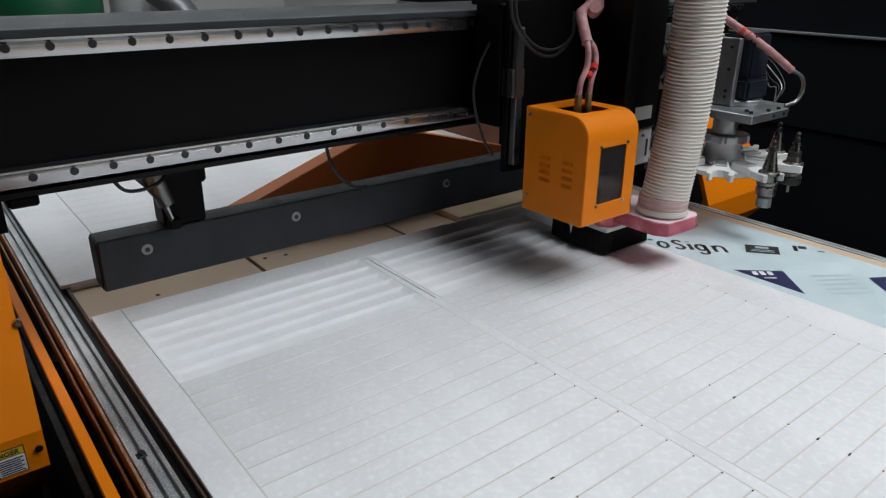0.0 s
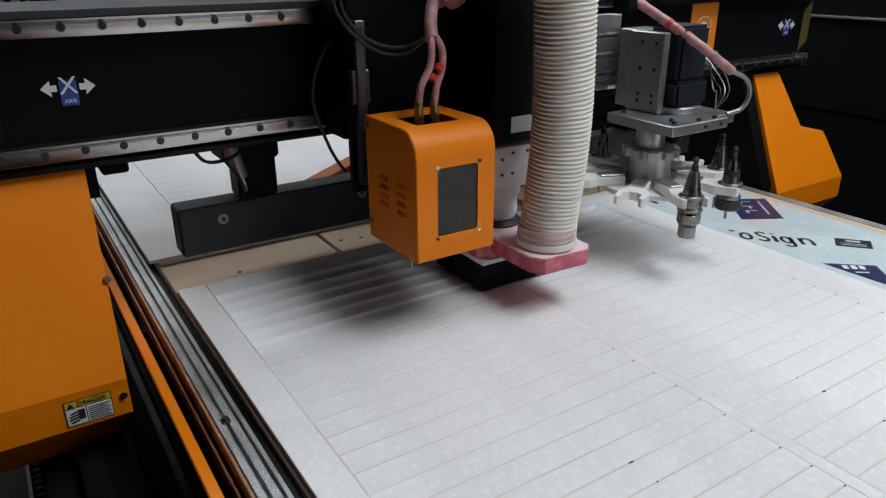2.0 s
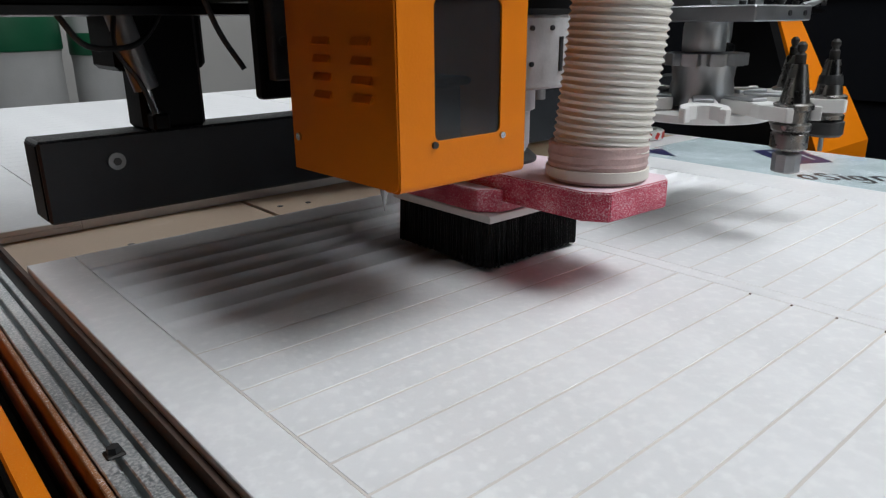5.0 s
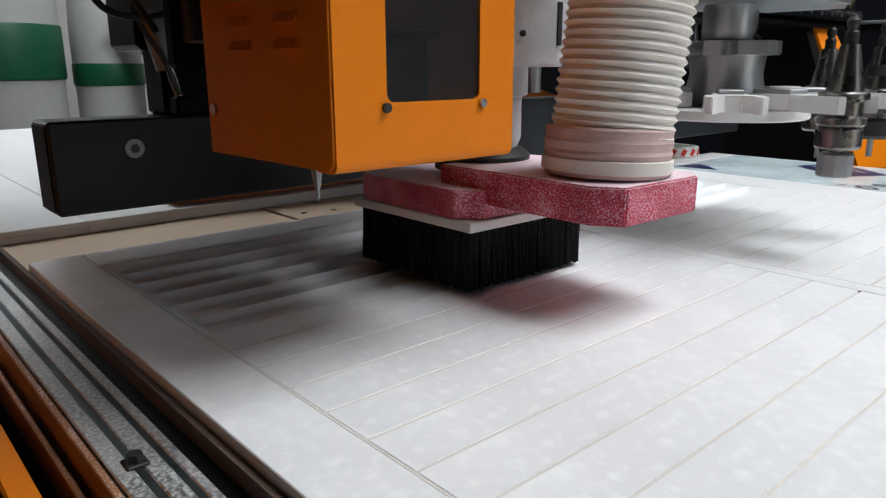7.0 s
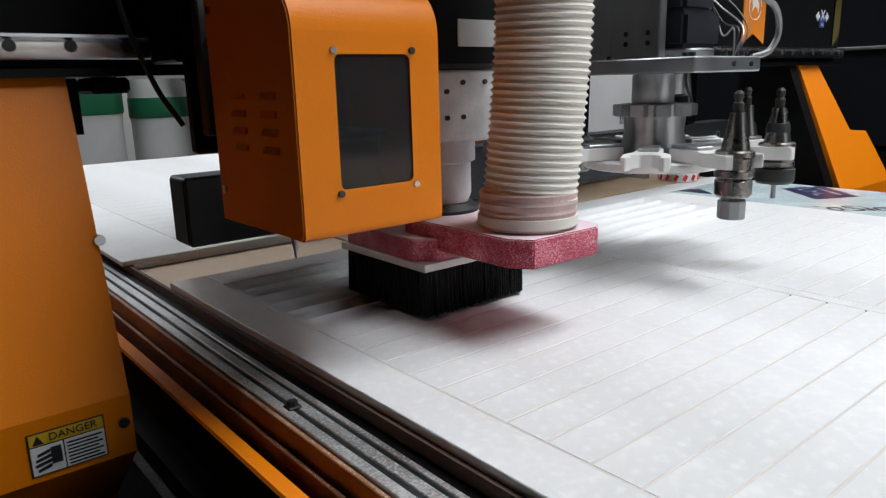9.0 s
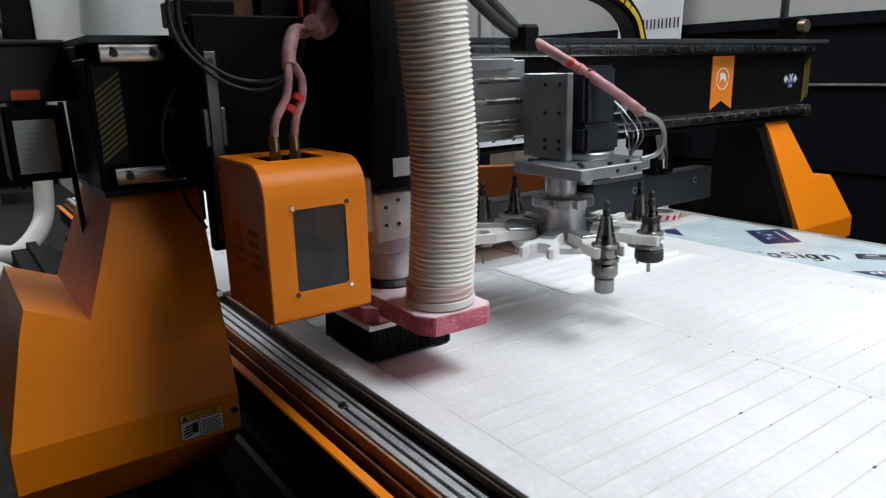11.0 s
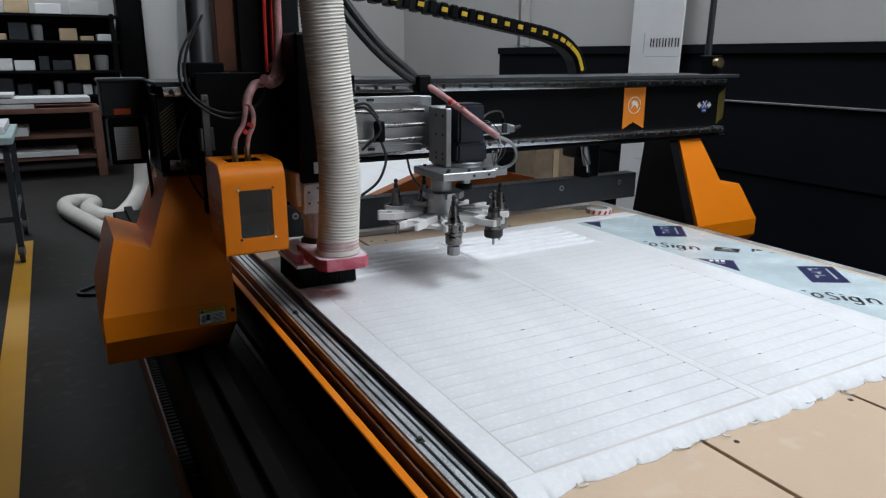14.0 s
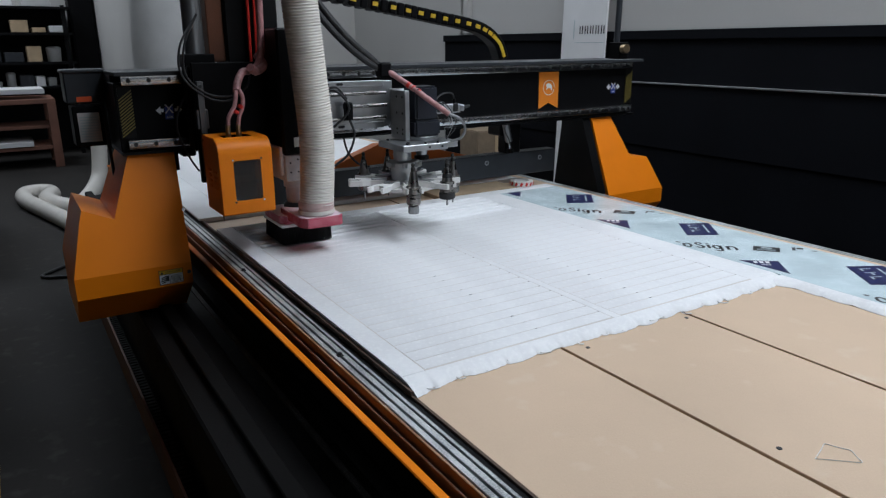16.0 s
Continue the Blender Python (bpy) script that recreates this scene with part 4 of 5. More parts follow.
def cover():
    """Folded orange cover: wrapped sheet with a window, side plates with louvres."""
    X, YF, YB, Z0, Z1, R, T = 0.154, -0.383, -0.21, 0.967, 1.191, 0.045, 0.002
    c = part("motor_cover", holed_plate(0, X, Z0 + 0.006, Z1 - R, 0.039, 0.12, 1.009, 1.127, 0.006, YF, YF + T), ORANGE, head, "orange powder-coated motor cover with louvres and window")
    part("cover_top", boxes((0, X, YF + R, -0.335, Z1 - T, Z1), (0, X, -0.262, YB, Z1 - T, Z1), (0, 0.03, -0.335, -0.262, Z1 - T, Z1), (0.115, X, -0.335, -0.262, Z1 - T, Z1)), ORANGE, c)
    arc = [(YF + R - R * math.cos(a), Z1 - R + R * math.sin(a)) for a in [k * math.pi / 2 / 10 for k in range(11)]]
    ins = [(YF + R - (R - T) * math.cos(a), Z1 - R + (R - T) * math.sin(a)) for a in [k * math.pi / 2 / 10 for k in range(11)]]
    part("cover_bend", prism(arc + ins[::-1], 'x', 0, X), ORANGE, c)
    fold = [(YF + 0.006 - 0.006 * math.cos(a), Z0 + 0.006 - 0.006 * math.sin(a)) for a in [k * math.pi / 2 / 6 for k in range(7)]]
    part("lower_fold", prism(fold + [(YF + 0.022, Z0), (YF + 0.022, Z0 + T), (YF + 0.006, Z0 + T), (YF + T, Z0 + 0.006)], 'x', 0, X), ORANGE, c)
    side = [(YF + 0.008, Z0 + 0.0015), (YF + 0.0035, Z0 + 0.004), (YF + 0.0015, Z0 + 0.009), (YF + 0.0015, Z1 - R)] + [(y + 0.0015, z - 0.0015) for y, z in arc[1:]] + [(YB, Z1 - 0.0015), (YB, Z0)]
    part("side_panel", prism(side, 'x', -0.0015, 0.0005), ORANGE, c)
    part("side_panel", prism(side, 'x', X - 0.0005, X + 0.0015), ORANGE, c)
    part("inner_back", boxes((0.004, X - 0.004, YB - 0.004, YB, Z0 + 0.02, Z1 - 0.004)), BLACK, c)
    part("inner_motor", boxes((0.035, 0.12, -0.33, -0.24, 0.975, 1.05), (0.03, 0.125, -0.34, -0.23, 1.05, 1.058), (0.05, 0.06, -0.345, -0.335, 0.985, 1.0), (0.08, 0.09, -0.345, -0.335, 0.985, 1.0), bevel=0.003), MOTOR, c)
    part("window_pane", boxes((0.036, 0.123, YF + T, YF + T + 0.0025, 1.006, 1.13)), ACRYLIC, c, "smoked clear acrylic window")
    for x in (0.038, 0.122):
        for z in (1.006, 1.13):
            part("screw", rod((x, YF - 0.0025, z), (x, YF, z), 0.0032, seg=10), STEEL if (x < 0.1) == (z > 1.1) or x > 0.1 and z < 1.1 else INK, c)
    lv = mesh_of("louvre", prism([(0, -0.003), (-0.0035, -0.003), (-0.0005, 0.0035), (0, 0.0035)], 'y', -0.014, 0.014) , ORANGE)
    for y in (-0.335, -0.272):
        for k in range(4):
            o = new("louvre", lv)
            o.parent = c
            o.location = (-0.0015, y, 1.045 + 0.016 * k)
            o.rotation_euler = (0, 0, 0)
    for y, z in ((YB - 0.012, 1.175), (YB - 0.012, 1.0)):
        part("screw", rod((-0.004, y, z), (-0.001, y, z), 0.004, seg=10), STEEL, c)
    for k, x in enumerate((0.055, 0.086)):
        f = part("hose_fitting", rod((x, -0.30, 1.17), (x, -0.30, 1.2), 0.0085, seg=6), BRASS, c)
        part("hose_fitting", rod((x, -0.30, 1.2), (x, -0.30, 1.222), 0.0075, seg=16), BRASS, c)


cover()
for k, x in enumerate((0.055, 0.086)):
    part("coolant_hose", tube([(x, -0.30, 1.215), (x + 0.006, -0.298, 1.245), (x + 0.026 - 0.006 * k, -0.294, 1.275), (x + 0.036 - 0.012 * k, -0.285, 1.305), (0.1, -0.265, 1.335)], 0.0063, 24, 10), REDTUBE, head, "red coolant hose in a dusty sleeve")
part("coolant_hose", tube([(0.098, -0.275, 1.318), (0.108, -0.255, 1.342), (0.135, -0.22, 1.37), (0.165, -0.2, 1.375), (0.2, -0.19, 1.4), (0.215, -0.18, 1.5), (0.22, -0.17, 1.8)], 0.0115, 40, 12), REDTUBE, head)
part("coolant_hose", tube([(0.155, -0.24, 1.385), (0.18, -0.215, 1.372), (0.21, -0.2, 1.39), (0.2, -0.17, 1.42)], 0.013, 20, 10), REDTUBE, head)
for z in (1.255, 1.27):
    part("red_band", rod((x_ := 0.055 + 0.9 * (z - 1.225), -0.297, z), (x_ + 0.006, -0.296, z + 0.008), 0.0085, seg=10), REDBAND, head)
SX, SY = 0.29, -0.215
part("spindle_body", boxes((SX - 0.065, SX + 0.055, SY - 0.075, SY + 0.06, 1.115, 1.5), bevel=0.006), BLACKGLOSS, head, "black spindle motor body")
part("spindle_flange", boxes((SX - 0.062, SX + 0.05, SY - 0.07, SY + 0.055, 1.03, 1.114), (SX - 0.075, SX - 0.062, SY - 0.06, SY + 0.05, 1.05, 1.14), bevel=0.003), DUSTYWHITE, head, "dusty spindle flange")
part("spindle_label", boxes((SX - 0.03, SX + 0.03, SY - 0.0765, SY - 0.075, 1.14, 1.17)), PAPER, head)
for fx, fz in ((-0.045, 1.06), (-0.02, 1.06), (-0.045, 1.09), (-0.02, 1.1), (0.015, 1.1)):
    part("flange_screw", rod((SX + fx, SY - 0.073, fz), (SX + fx, SY - 0.068, fz), 0.003, seg=8), INK, head)
part("engraving_tip", rod((0.006, -0.35, 0.968), (0.006, -0.35, 0.946), 0.004, 0.0005, seg=10), GALV, head)
part("flange_slot", boxes((SX + 0.03, SX + 0.036, SY - 0.0715, SY - 0.069, 1.05, 1.09)), INK, head)
part("spindle_nose", lathe([(0.036, 0.95), (0.04, 0.96), (0.04, 1.0), (0.046, 1.003), (0.046, 1.03)], (SX, SY), 28), DUSTYWHITE, head, "dusty spindle nose")
part("nose_ring", lathe([(0.043, 0.925), (0.05, 0.928), (0.05, 0.942), (0.041, 0.95)], (SX, SY), 28), RUBBER, head)


def octagon(x0, x1, y0, y1, c):
    return [(x0 + c, y0), (x1 - c, y0), (x1, y0 + c), (x1, y1 - c), (x1 - c, y1), (x0 + c, y1), (x0, y1 - c), (x0, y0 + c)]


part("dust_shoe", prism([(0.222, -0.225), (0.222, -0.405), (0.238, -0.43), (0.338, -0.434), (0.356, -0.42), (0.36, -0.3), (0.345, -0.225)], 'z', 0.906, 0.938, 0.0015), RED, head, "red plastic dust shoe powdered with white dust")
part("dust_shoe_base", prism(octagon(0.2, 0.375, -0.29, -0.105, 0.02), 'z', 0.893, 0.92, 0.001), RED, head)
part("brush_plate", boxes((0.199, 0.378, -0.293, -0.108, 0.883, 0.8925), bevel=0.001), WHITEPL, head, "white plastic brush plate")
brush = part("brush", boxes((0.2085, 0.3675, -0.2825, -0.1205, 0.829, 0.883)), BRISTLE, head, "dense black bristle brush skirt")


def tufts():
    """Rows of bristle tufts round the skirt, uneven at the tips."""
    bm = bmesh.new()
    rnd = random.Random(4)
    edge = []
    n = 150
    for i in range(n):
        f = (i + 0.5) / n
        edge += [(0.207 + 0.162 * f, -0.284, 0, -1), (0.207 + 0.162 * f, -0.119, 0, 1), (0.2065, -0.284 + 0.165 * f, -1, 0), (0.3695, -0.284 + 0.165 * f, 1, 0)]
    for x, y, ox, oy in edge:
        jx, jy = rnd.uniform(-0.0015, 0.0015), rnd.uniform(-0.0015, 0.0015)
        out = rnd.uniform(-0.002, 0.004)
        rod((x + jx, y + jy, 0.8835), (x + jx + ox * out, y + jy + oy * out, 0.8245 + rnd.uniform(0, 0.0022)), 0.0019, 0.0015, 5, bm)
    return bm


tf = part("bristle_skirt", tufts(), BRISTLE, head)
tagged(tf, kind="stuff")


# ---- dust hose ----
duct = thing("dust_hose", "cream ribbed flexible dust extraction hose", "hose")
RINGS, PER = 128, 6
part("ribbed_hose", tube([(0.290, -0.372, 0.95), (0.301, -0.3805, 1.156), (0.287, -0.3875, 1.362), (0.271, -0.393, 1.568), (0.26, -0.397, 1.774), (0.25, -0.4, 1.98)], 0.053, RINGS * PER, 28, lambda i: 1.02 - 0.06 * (0.5 - 0.5 * math.cos(2 * math.pi * i / PER)) ** 0.8), HOSE, duct)
cuff = part("cuff", lathe([(0.0535, 0.9385), (0.055, 0.941), (0.0545, 0.955), (0.056, 0.958), (0.0545, 0.961), (0.056, 0.968), (0.0545, 0.971), (0.0555, 0.978), (0.054, 0.98)], (0.2895, -0.372), 36), HOSEDIRTY, duct, "dusty pink cuff at the hose end")
part("cuff_band", lathe([(0.0565, 0.942), (0.0572, 0.9425), (0.0572, 0.953), (0.0565, 0.9535)], (0.2895, -0.372), 36), HOSE, cuff)


# ---- tool magazine ----
MX, MY = 0.652, -0.29
mag = thing("tool_magazine", "aluminium tool carousel with white gripper arms", "tool magazine")
part("slide_base", boxes((0.41, 0.7, -0.125, -0.1, 1.165, 1.325), bevel=0.002), ALU, mag, "milled aluminium slide base")
for z in (1.162, 1.306):
    st = part("slide_flange", boxes((0.405, 0.66, -0.137, -0.125, z, z + 0.022), bevel=0.0015), ALU, mag)
    for x in (0.44, 0.49):
        part("slot", boxes((x - 0.012, x + 0.012, -0.1385, -0.1365, z + 0.007, z + 0.016), bevel=0.003), INK, st)
for z in (1.2, 1.285):
    part("guide_rod", rod((0.405, -0.15, z), (0.66, -0.15, z), 0.006, seg=16), CHROME, mag)
part("piston_rod", rod((0.5, -0.155, 1.243), (0.66, -0.155, 1.243), 0.0065, seg=16), CHROME, mag)
part("air_cylinder", rod((0.425, -0.165, 1.0), (0.425, -0.165, 1.16), 0.009, seg=14), GALV, mag)
part("piston_nut", rod((0.498, -0.155, 1.243), (0.515, -0.155, 1.243), 0.016, seg=6), BLACK, mag)
part("elbow_fitting", boxes((0.49, 0.515, -0.19, -0.16, 1.2, 1.26), bevel=0.004), BLACK, mag)
for pts in ([(0.5, -0.17, 1.27), (0.46, -0.18, 1.31), (0.42, -0.17, 1.30), (0.4, -0.16, 1.27)], [(0.505, -0.18, 1.2), (0.51, -0.2, 1.15), (0.48, -0.21, 1.09), (0.43, -0.2, 1.05)], [(0.4, -0.16, 1.29), (0.45, -0.2, 1.3), (0.49, -0.21, 1.24), (0.44, -0.19, 1.18)]):
    part("air_tube", tube(pts, 0.0042, 24, 8), RUBBER, mag)
ab = part("side_bracket", boxes((0.664, 0.682, -0.285, -0.19, 1.1265, 1.297), (0.6821, 0.76, -0.2, -0.14, 1.1265, 1.297), bevel=0.002), ALU, mag, "aluminium angle bracket with drilled holes")
for y in (-0.265, -0.225):
    for z in (1.15, 1.165, 1.22, 1.275):
        part("drilled_hole", rod((0.6625, y, z), (0.6655, y, z), 0.004, seg=10), INK, ab)
cp = part("carrier_plate", boxes((0.6, 0.775, -0.385, -0.2, 1.104, 1.126), (0.775, 0.83, -0.36, -0.25, 1.104, 1.126), bevel=0.002), ALU, mag, "thick aluminium carrier plate")
for x, y in ((0.625, -0.365), (0.64, -0.345), (0.625, -0.225), (0.69, -0.375), (0.74, -0.375)):
    part("cap_screw", rod((x, y, 1.126), (x, y, 1.132), 0.005, seg=10), INK, cp)
part("plate_screw", rod((0.70, -0.3875, 1.115), (0.70, -0.384, 1.115), 0.004, seg=8), INK, cp)
part("plate_screw", rod((0.75, -0.3875, 1.115), (0.75, -0.384, 1.115), 0.004, seg=8), INK, cp)
part("motor_ring", lathe([(0.058, 1.1265), (0.06, 1.13), (0.06, 1.138), (0.056, 1.141)], (0.739, -0.262), 36), ALU, mag)
part("indexing_motor", boxes((0.688, 0.79, -0.312, -0.21, 1.141, 1.196), (0.695, 0.783, -0.305, -0.217, 1.1945, 1.31), bevel=0.007, seg=2), MOTOR, mag, "blue-black indexing motor")
part("drive_boss", lathe([(0.018, 1.07), (0.02, 1.08), (0.02, 1.103)], (0.739, -0.262), 20), ALU, mag)
part("pinion", lathe([(0.024, 1.055), (0.026, 1.058), (0.026, 1.068), (0.018, 1.072)], (0.739, -0.262), 20), BLACK, mag)
part("upper_hub", lathe([(0.03, 1.062), (0.031, 1.065), (0.031, 1.1), (0.029, 1.104)], (MX - 0.006, MY), 32), ALU, mag)
gear = [(MX + r * math.cos(a), MY + r * math.sin(a)) for k in range(10) for r, a in ((0.062, k * 0.6283), (0.062, k * 0.6283 + 0.35), (0.05, k * 0.6283 + 0.42), (0.05, k * 0.6283 + 0.56))]
part("indexing_disc", prism(gear, 'z', 1.043, 1.06, 0.001), ALU, mag, "notched aluminium indexing disc")
part("lower_hub", lathe([(0.048, 0.985), (0.05, 0.99), (0.048, 1.0), (0.044, 1.02), (0.046, 1.043)], (MX, MY), 36), ALU, mag)
part("base_disc", lathe([(0.1, 0.966), (0.103, 0.968), (0.103, 0.978), (0.1, 0.98)], (MX, MY), 40), WHITEPL, mag)
ANG = [-109, -62, -21, 10, 45, 82, 119, 156, -149]


def gripper():
    """A forked plastic tool gripper that points along +x."""
    ol = [(0.06, -0.018), (0.12, -0.02), (0.145, -0.031), (0.19, -0.031), (0.195, -0.024), (0.186, -0.017), (0.166, -0.02), (0.152, -0.008), (0.152, 0.008), (0.166, 0.02), (0.186, 0.017), (0.195, 0.024), (0.19, 0.031), (0.145, 0.031), (0.12, 0.02), (0.06, 0.018)]
    return mesh_of("gripper_arm", prism(ol, 'z', 0.981, 0.999, 0.001), WHITEPL)


gm = gripper()
gp = mesh_of("gripper_plate", boxes((0.06, 0.115, -0.014, 0.014, 0.999, 1.004), bevel=0.001), ALU)
for a in ANG:
    o = piece("gripper_arm", gm, mag, (MX, MY, 0))
    o.rotation_euler = (0, 0, radians(a))
    q = piece("gripper_plate", gp, mag, (MX, MY, 0))
    q.rotation_euler = (0, 0, radians(a))
sa = part("sensor_arm", boxes((0.78, 0.965, -0.172, -0.142, 1.2, 1.232), (0.9651, 0.985, -0.168, -0.146, 1.204, 1.228), bevel=0.003), ALU, mag, "small aluminium air cylinder with sensors")
for x in (0.8, 0.86, 0.93):
    part("sensor_clip", boxes((x, x + 0.02, -0.178, -0.1721, 1.205, 1.236), bevel=0.002), RUBBER, sa)
part("air_fitting", rod((0.945, -0.157, 1.232), (0.945, -0.157, 1.25), 0.006, seg=8), BLACK, sa)
part("air_fitting", rod((0.985, -0.157, 1.216), (1.012, -0.157, 1.222), 0.006, seg=8), RUBBER, sa)
part("thin_wire", tube([(0.945, -0.157, 1.245), (0.93, -0.165, 1.272), (0.88, -0.18, 1.272), (0.84, -0.2, 1.255), (0.81, -0.24, 1.225), (0.8, -0.28, 1.19)], 0.003, 30, 6), RUBBER, mag)
for k in range(4):
    part("thin_wire", tube([(0.84, -0.18, 1.236), (0.845, -0.22 - 0.01 * k, 1.25 - 0.006 * k), (0.85, -0.28, 1.225 - 0.02 * k), (0.84 - 0.015 * k, -0.33, 1.17), (0.8, -0.33, 1.128)], 0.0016, 26, 5), GALV if k % 2 else RUBBER, mag)
for dx in (0.0, 0.03):
    part("black_hose", tube([(0.3 + dx, -0.12, 1.75), (0.38 + dx, -0.15, 1.6), (0.47 + dx, -0.18, 1.48), (0.56 + dx, -0.195, 1.4), (0.63, -0.2, 1.362)], 0.0115, 36, 10), RUBBER, mag)
part("hose_clamp", boxes((0.605, 0.65, -0.225, -0.18, 1.34, 1.39), bevel=0.006), BLACK, mag)
part("red_sleeve", tube([(0.63, -0.205, 1.368), (0.68, -0.262, 1.322), (0.73, -0.325, 1.27), (0.79, -0.366, 1.218)], 0.0098, 30, 12, lambda i: 1 + 0.06 * math.sin(i * 1.9)), REDTUBE, mag, "red spiral air hose in a dusty sleeve")
for f in (0.36, 0.44, 0.52):
    part("red_band", rod((0.63 + 0.15 * f, -0.207 - 0.17 * f, 1.368 - 0.14 * f), (0.636 + 0.15 * f, -0.214 - 0.17 * f, 1.362 - 0.14 * f), 0.0108, seg=12), REDBAND, mag)
part("grey_cable", tube([(0.785, -0.36, 1.222), (0.83, -0.375, 1.2), (0.85, -0.375, 1.165), (0.835, -0.37, 1.135), (0.8, -0.36, 1.125)], 0.005, 30, 8), GALV, mag)


def tool_holder(a, kind):
    """A cone-shank tool holder in its gripper."""
    r = 0.172
    x, y = MX + r * math.cos(radians(a)), MY + r * math.sin(radians(a))
    label = {"cutter": "steel tool holder with a wide surfacing cutter", "bit": "steel tool holder with black nut and thin bit", "plain": "steel cone tool holder in a gripper"}[kind]
    t = thing("tool_holder", label, "tool holder", "tools in the magazine")
    part("cone", lathe([(0.0185, 1.004), (0.0175, 1.01), (0.0095, 1.052)], (x, y), 20), CHROME, t)
    part("pull_stud", lathe([(0.0068, 1.0521), (0.0068, 1.064), (0.004, 1.067), (0.0062, 1.071), (0.0062, 1.076), (0.003, 1.08)], (x, y), 14), DARKSTEEL, t)
    part("flange", lathe([(0.022, 0.967), (0.025, 0.97), (0.025, 0.976), (0.02, 0.979), (0.02, 0.993), (0.025, 0.996), (0.025, 1.002), (0.022, 1.004)], (x, y), 24), CHROME, t)
    if kind == "bit":
        part("cone_band", lathe([(0.0165, 1.018), (0.0168, 1.02), (0.0152, 1.03), (0.0145, 1.031)], (x, y), 20), RUBBER, t)
        part("collet_nut", lathe([(0.024, 0.945), (0.027, 0.949), (0.027, 0.966), (0.024, 0.968)], (x, y), 24), RUBBER, t)
        part("bit", rod((x, y, 0.922), (x, y, 0.946), 0.0035, seg=12), GALV, t)
    else:
        part("collet_nut", lathe([(0.021, 0.943), (0.0235, 0.946), (0.0235, 0.964), (0.021, 0.967)], (x, y), 12), CHROME, t)
        part("shank", rod((x, y, 0.938), (x, y, 0.945), 0.007, seg=12), CHROME, t)
        if kind == "cutter":
            part("cutter_head", lathe([(0.0165, 0.913), (0.018, 0.915), (0.018, 0.937), (0.016, 0.939)], (x, y), 9), GALV, t)
        else:
            part("bit", rod((x, y, 0.905), (x, y, 0.932), 0.003, seg=10), GALV, t)
    return t


tools = [tool_holder(-109, "cutter"), tool_holder(-62, "bit"), tool_holder(-21, "plain"), tool_holder(82, "plain"), tool_holder(119, "plain")]


# ---- things standing about ----
def board_sign():
    s = thing("display_board", "tall white printed board leaning at the dark wall", "board")
    part("panel", prism([(2.93, 0.0), (2.945, 0.0), (3.008, 2.1), (2.993, 2.1)], 'y', 1.26, 1.7), BOARDWHITE, s)
    k = 0.063 / 2.1
    for y0, y1, z0, z1, m in ((1.27, 1.535, 1.505, 1.56, INK), (1.27, 1.56, 1.445, 1.449, FAINTINK), (1.57, 1.578, 1.47, 1.6, FAINTINK), (1.36, 1.49, 0.845, 0.895, INK), (1.3, 1.56, 0.77, 0.775, FAINTINK)):
        bm = bmesh.new()
        if m is INK:
            w = (y1 - y0) / 5
            cols = [(y0 + i * w + j * 0.45 * w, y0 + i * w + j * 0.45 * w + 0.2 * w) for i in range(5) for j in (0, 1)]
        else:
            cols = [(y0, y1)]
        for a, b in cols:
            bm.faces.new([bm.verts.new((2.9285 + k * z, y, z)) for y, z in ((b, z0), (a, z0), (a, z1), (b, z1))])
        part("print_bars", bm, m, s)


board_sign()


def carton():
    """A wrapped carton with its tape and loose film, on a crate."""
    solo("crate", boxes((2.52, 2.98, 2.16, 2.46, 0.0, 0.52), bevel=0.004), WOOD, "brown wooden crate on the floor by the wall", "crate")
    c = thing("carton", "brown cardboard carton wrapped in clear film on a crate", "carton")
    bm = boxes((2.56, 2.96, 2.18, 2.43, 0.521, 0.785), bevel=0.008, seg=2)
    bmesh.ops.subdivide_edges(bm, edges=[e for e in bm.edges if e.calc_length() > 0.1], cuts=5, use_grid_fill=True)
    for v in bm.verts:
        v.co += Vector((noise.noise(v.co * 7), noise.noise(v.co * 7 + Vector((3, 0, 0))), noise.noise(v.co * 9))) * 0.006
    part("carton_body", bm, KRAFT, c)
    part("tape_strip", boxes((2.73, 2.78, 2.171, 2.174, 0.53, 0.77)), PLYWOOD, c, "pale packing tape")


carton()
dc = thing("dust_collector", "dust collector with green band and white fabric bags", "dust collector")
for x, r, z0, z1, z2 in ((0.72, 0.32, 0.96, 1.26, 1.9), (1.3, 0.2, 0.92, 1.05, 1.6)):
    part("lower_bag", lathe([(r * 0.93, 0.0), (r, 0.1), (r * 0.98, z0 - 0.05), (r, z0)], (x, 4.0), 32), BAG, dc, "white fabric bag")
    part("drum_band", lathe([(r * 1.02, z0 + 0.001), (r * 1.03, z0 + 0.01), (r * 1.03, z1 - 0.01), (r * 1.02, z1)], (x, 4.0), 32), GREEN, dc, "green painted steel band")
    part("upper_bag", lathe([(r, z1 + 0.001), (r * 1.0, z1 + 0.2), (r * 0.9, z2)], (x, 4.0), 32), BAG, dc)
part("duct", tube([(1.3, 3.7, 1.3), (1.45, 3.6, 1.15), (1.5, 3.5, 0.9), (1.5, 3.5, 0.4)], 0.09, 20, 16), GALV, dc, "silver extraction duct")


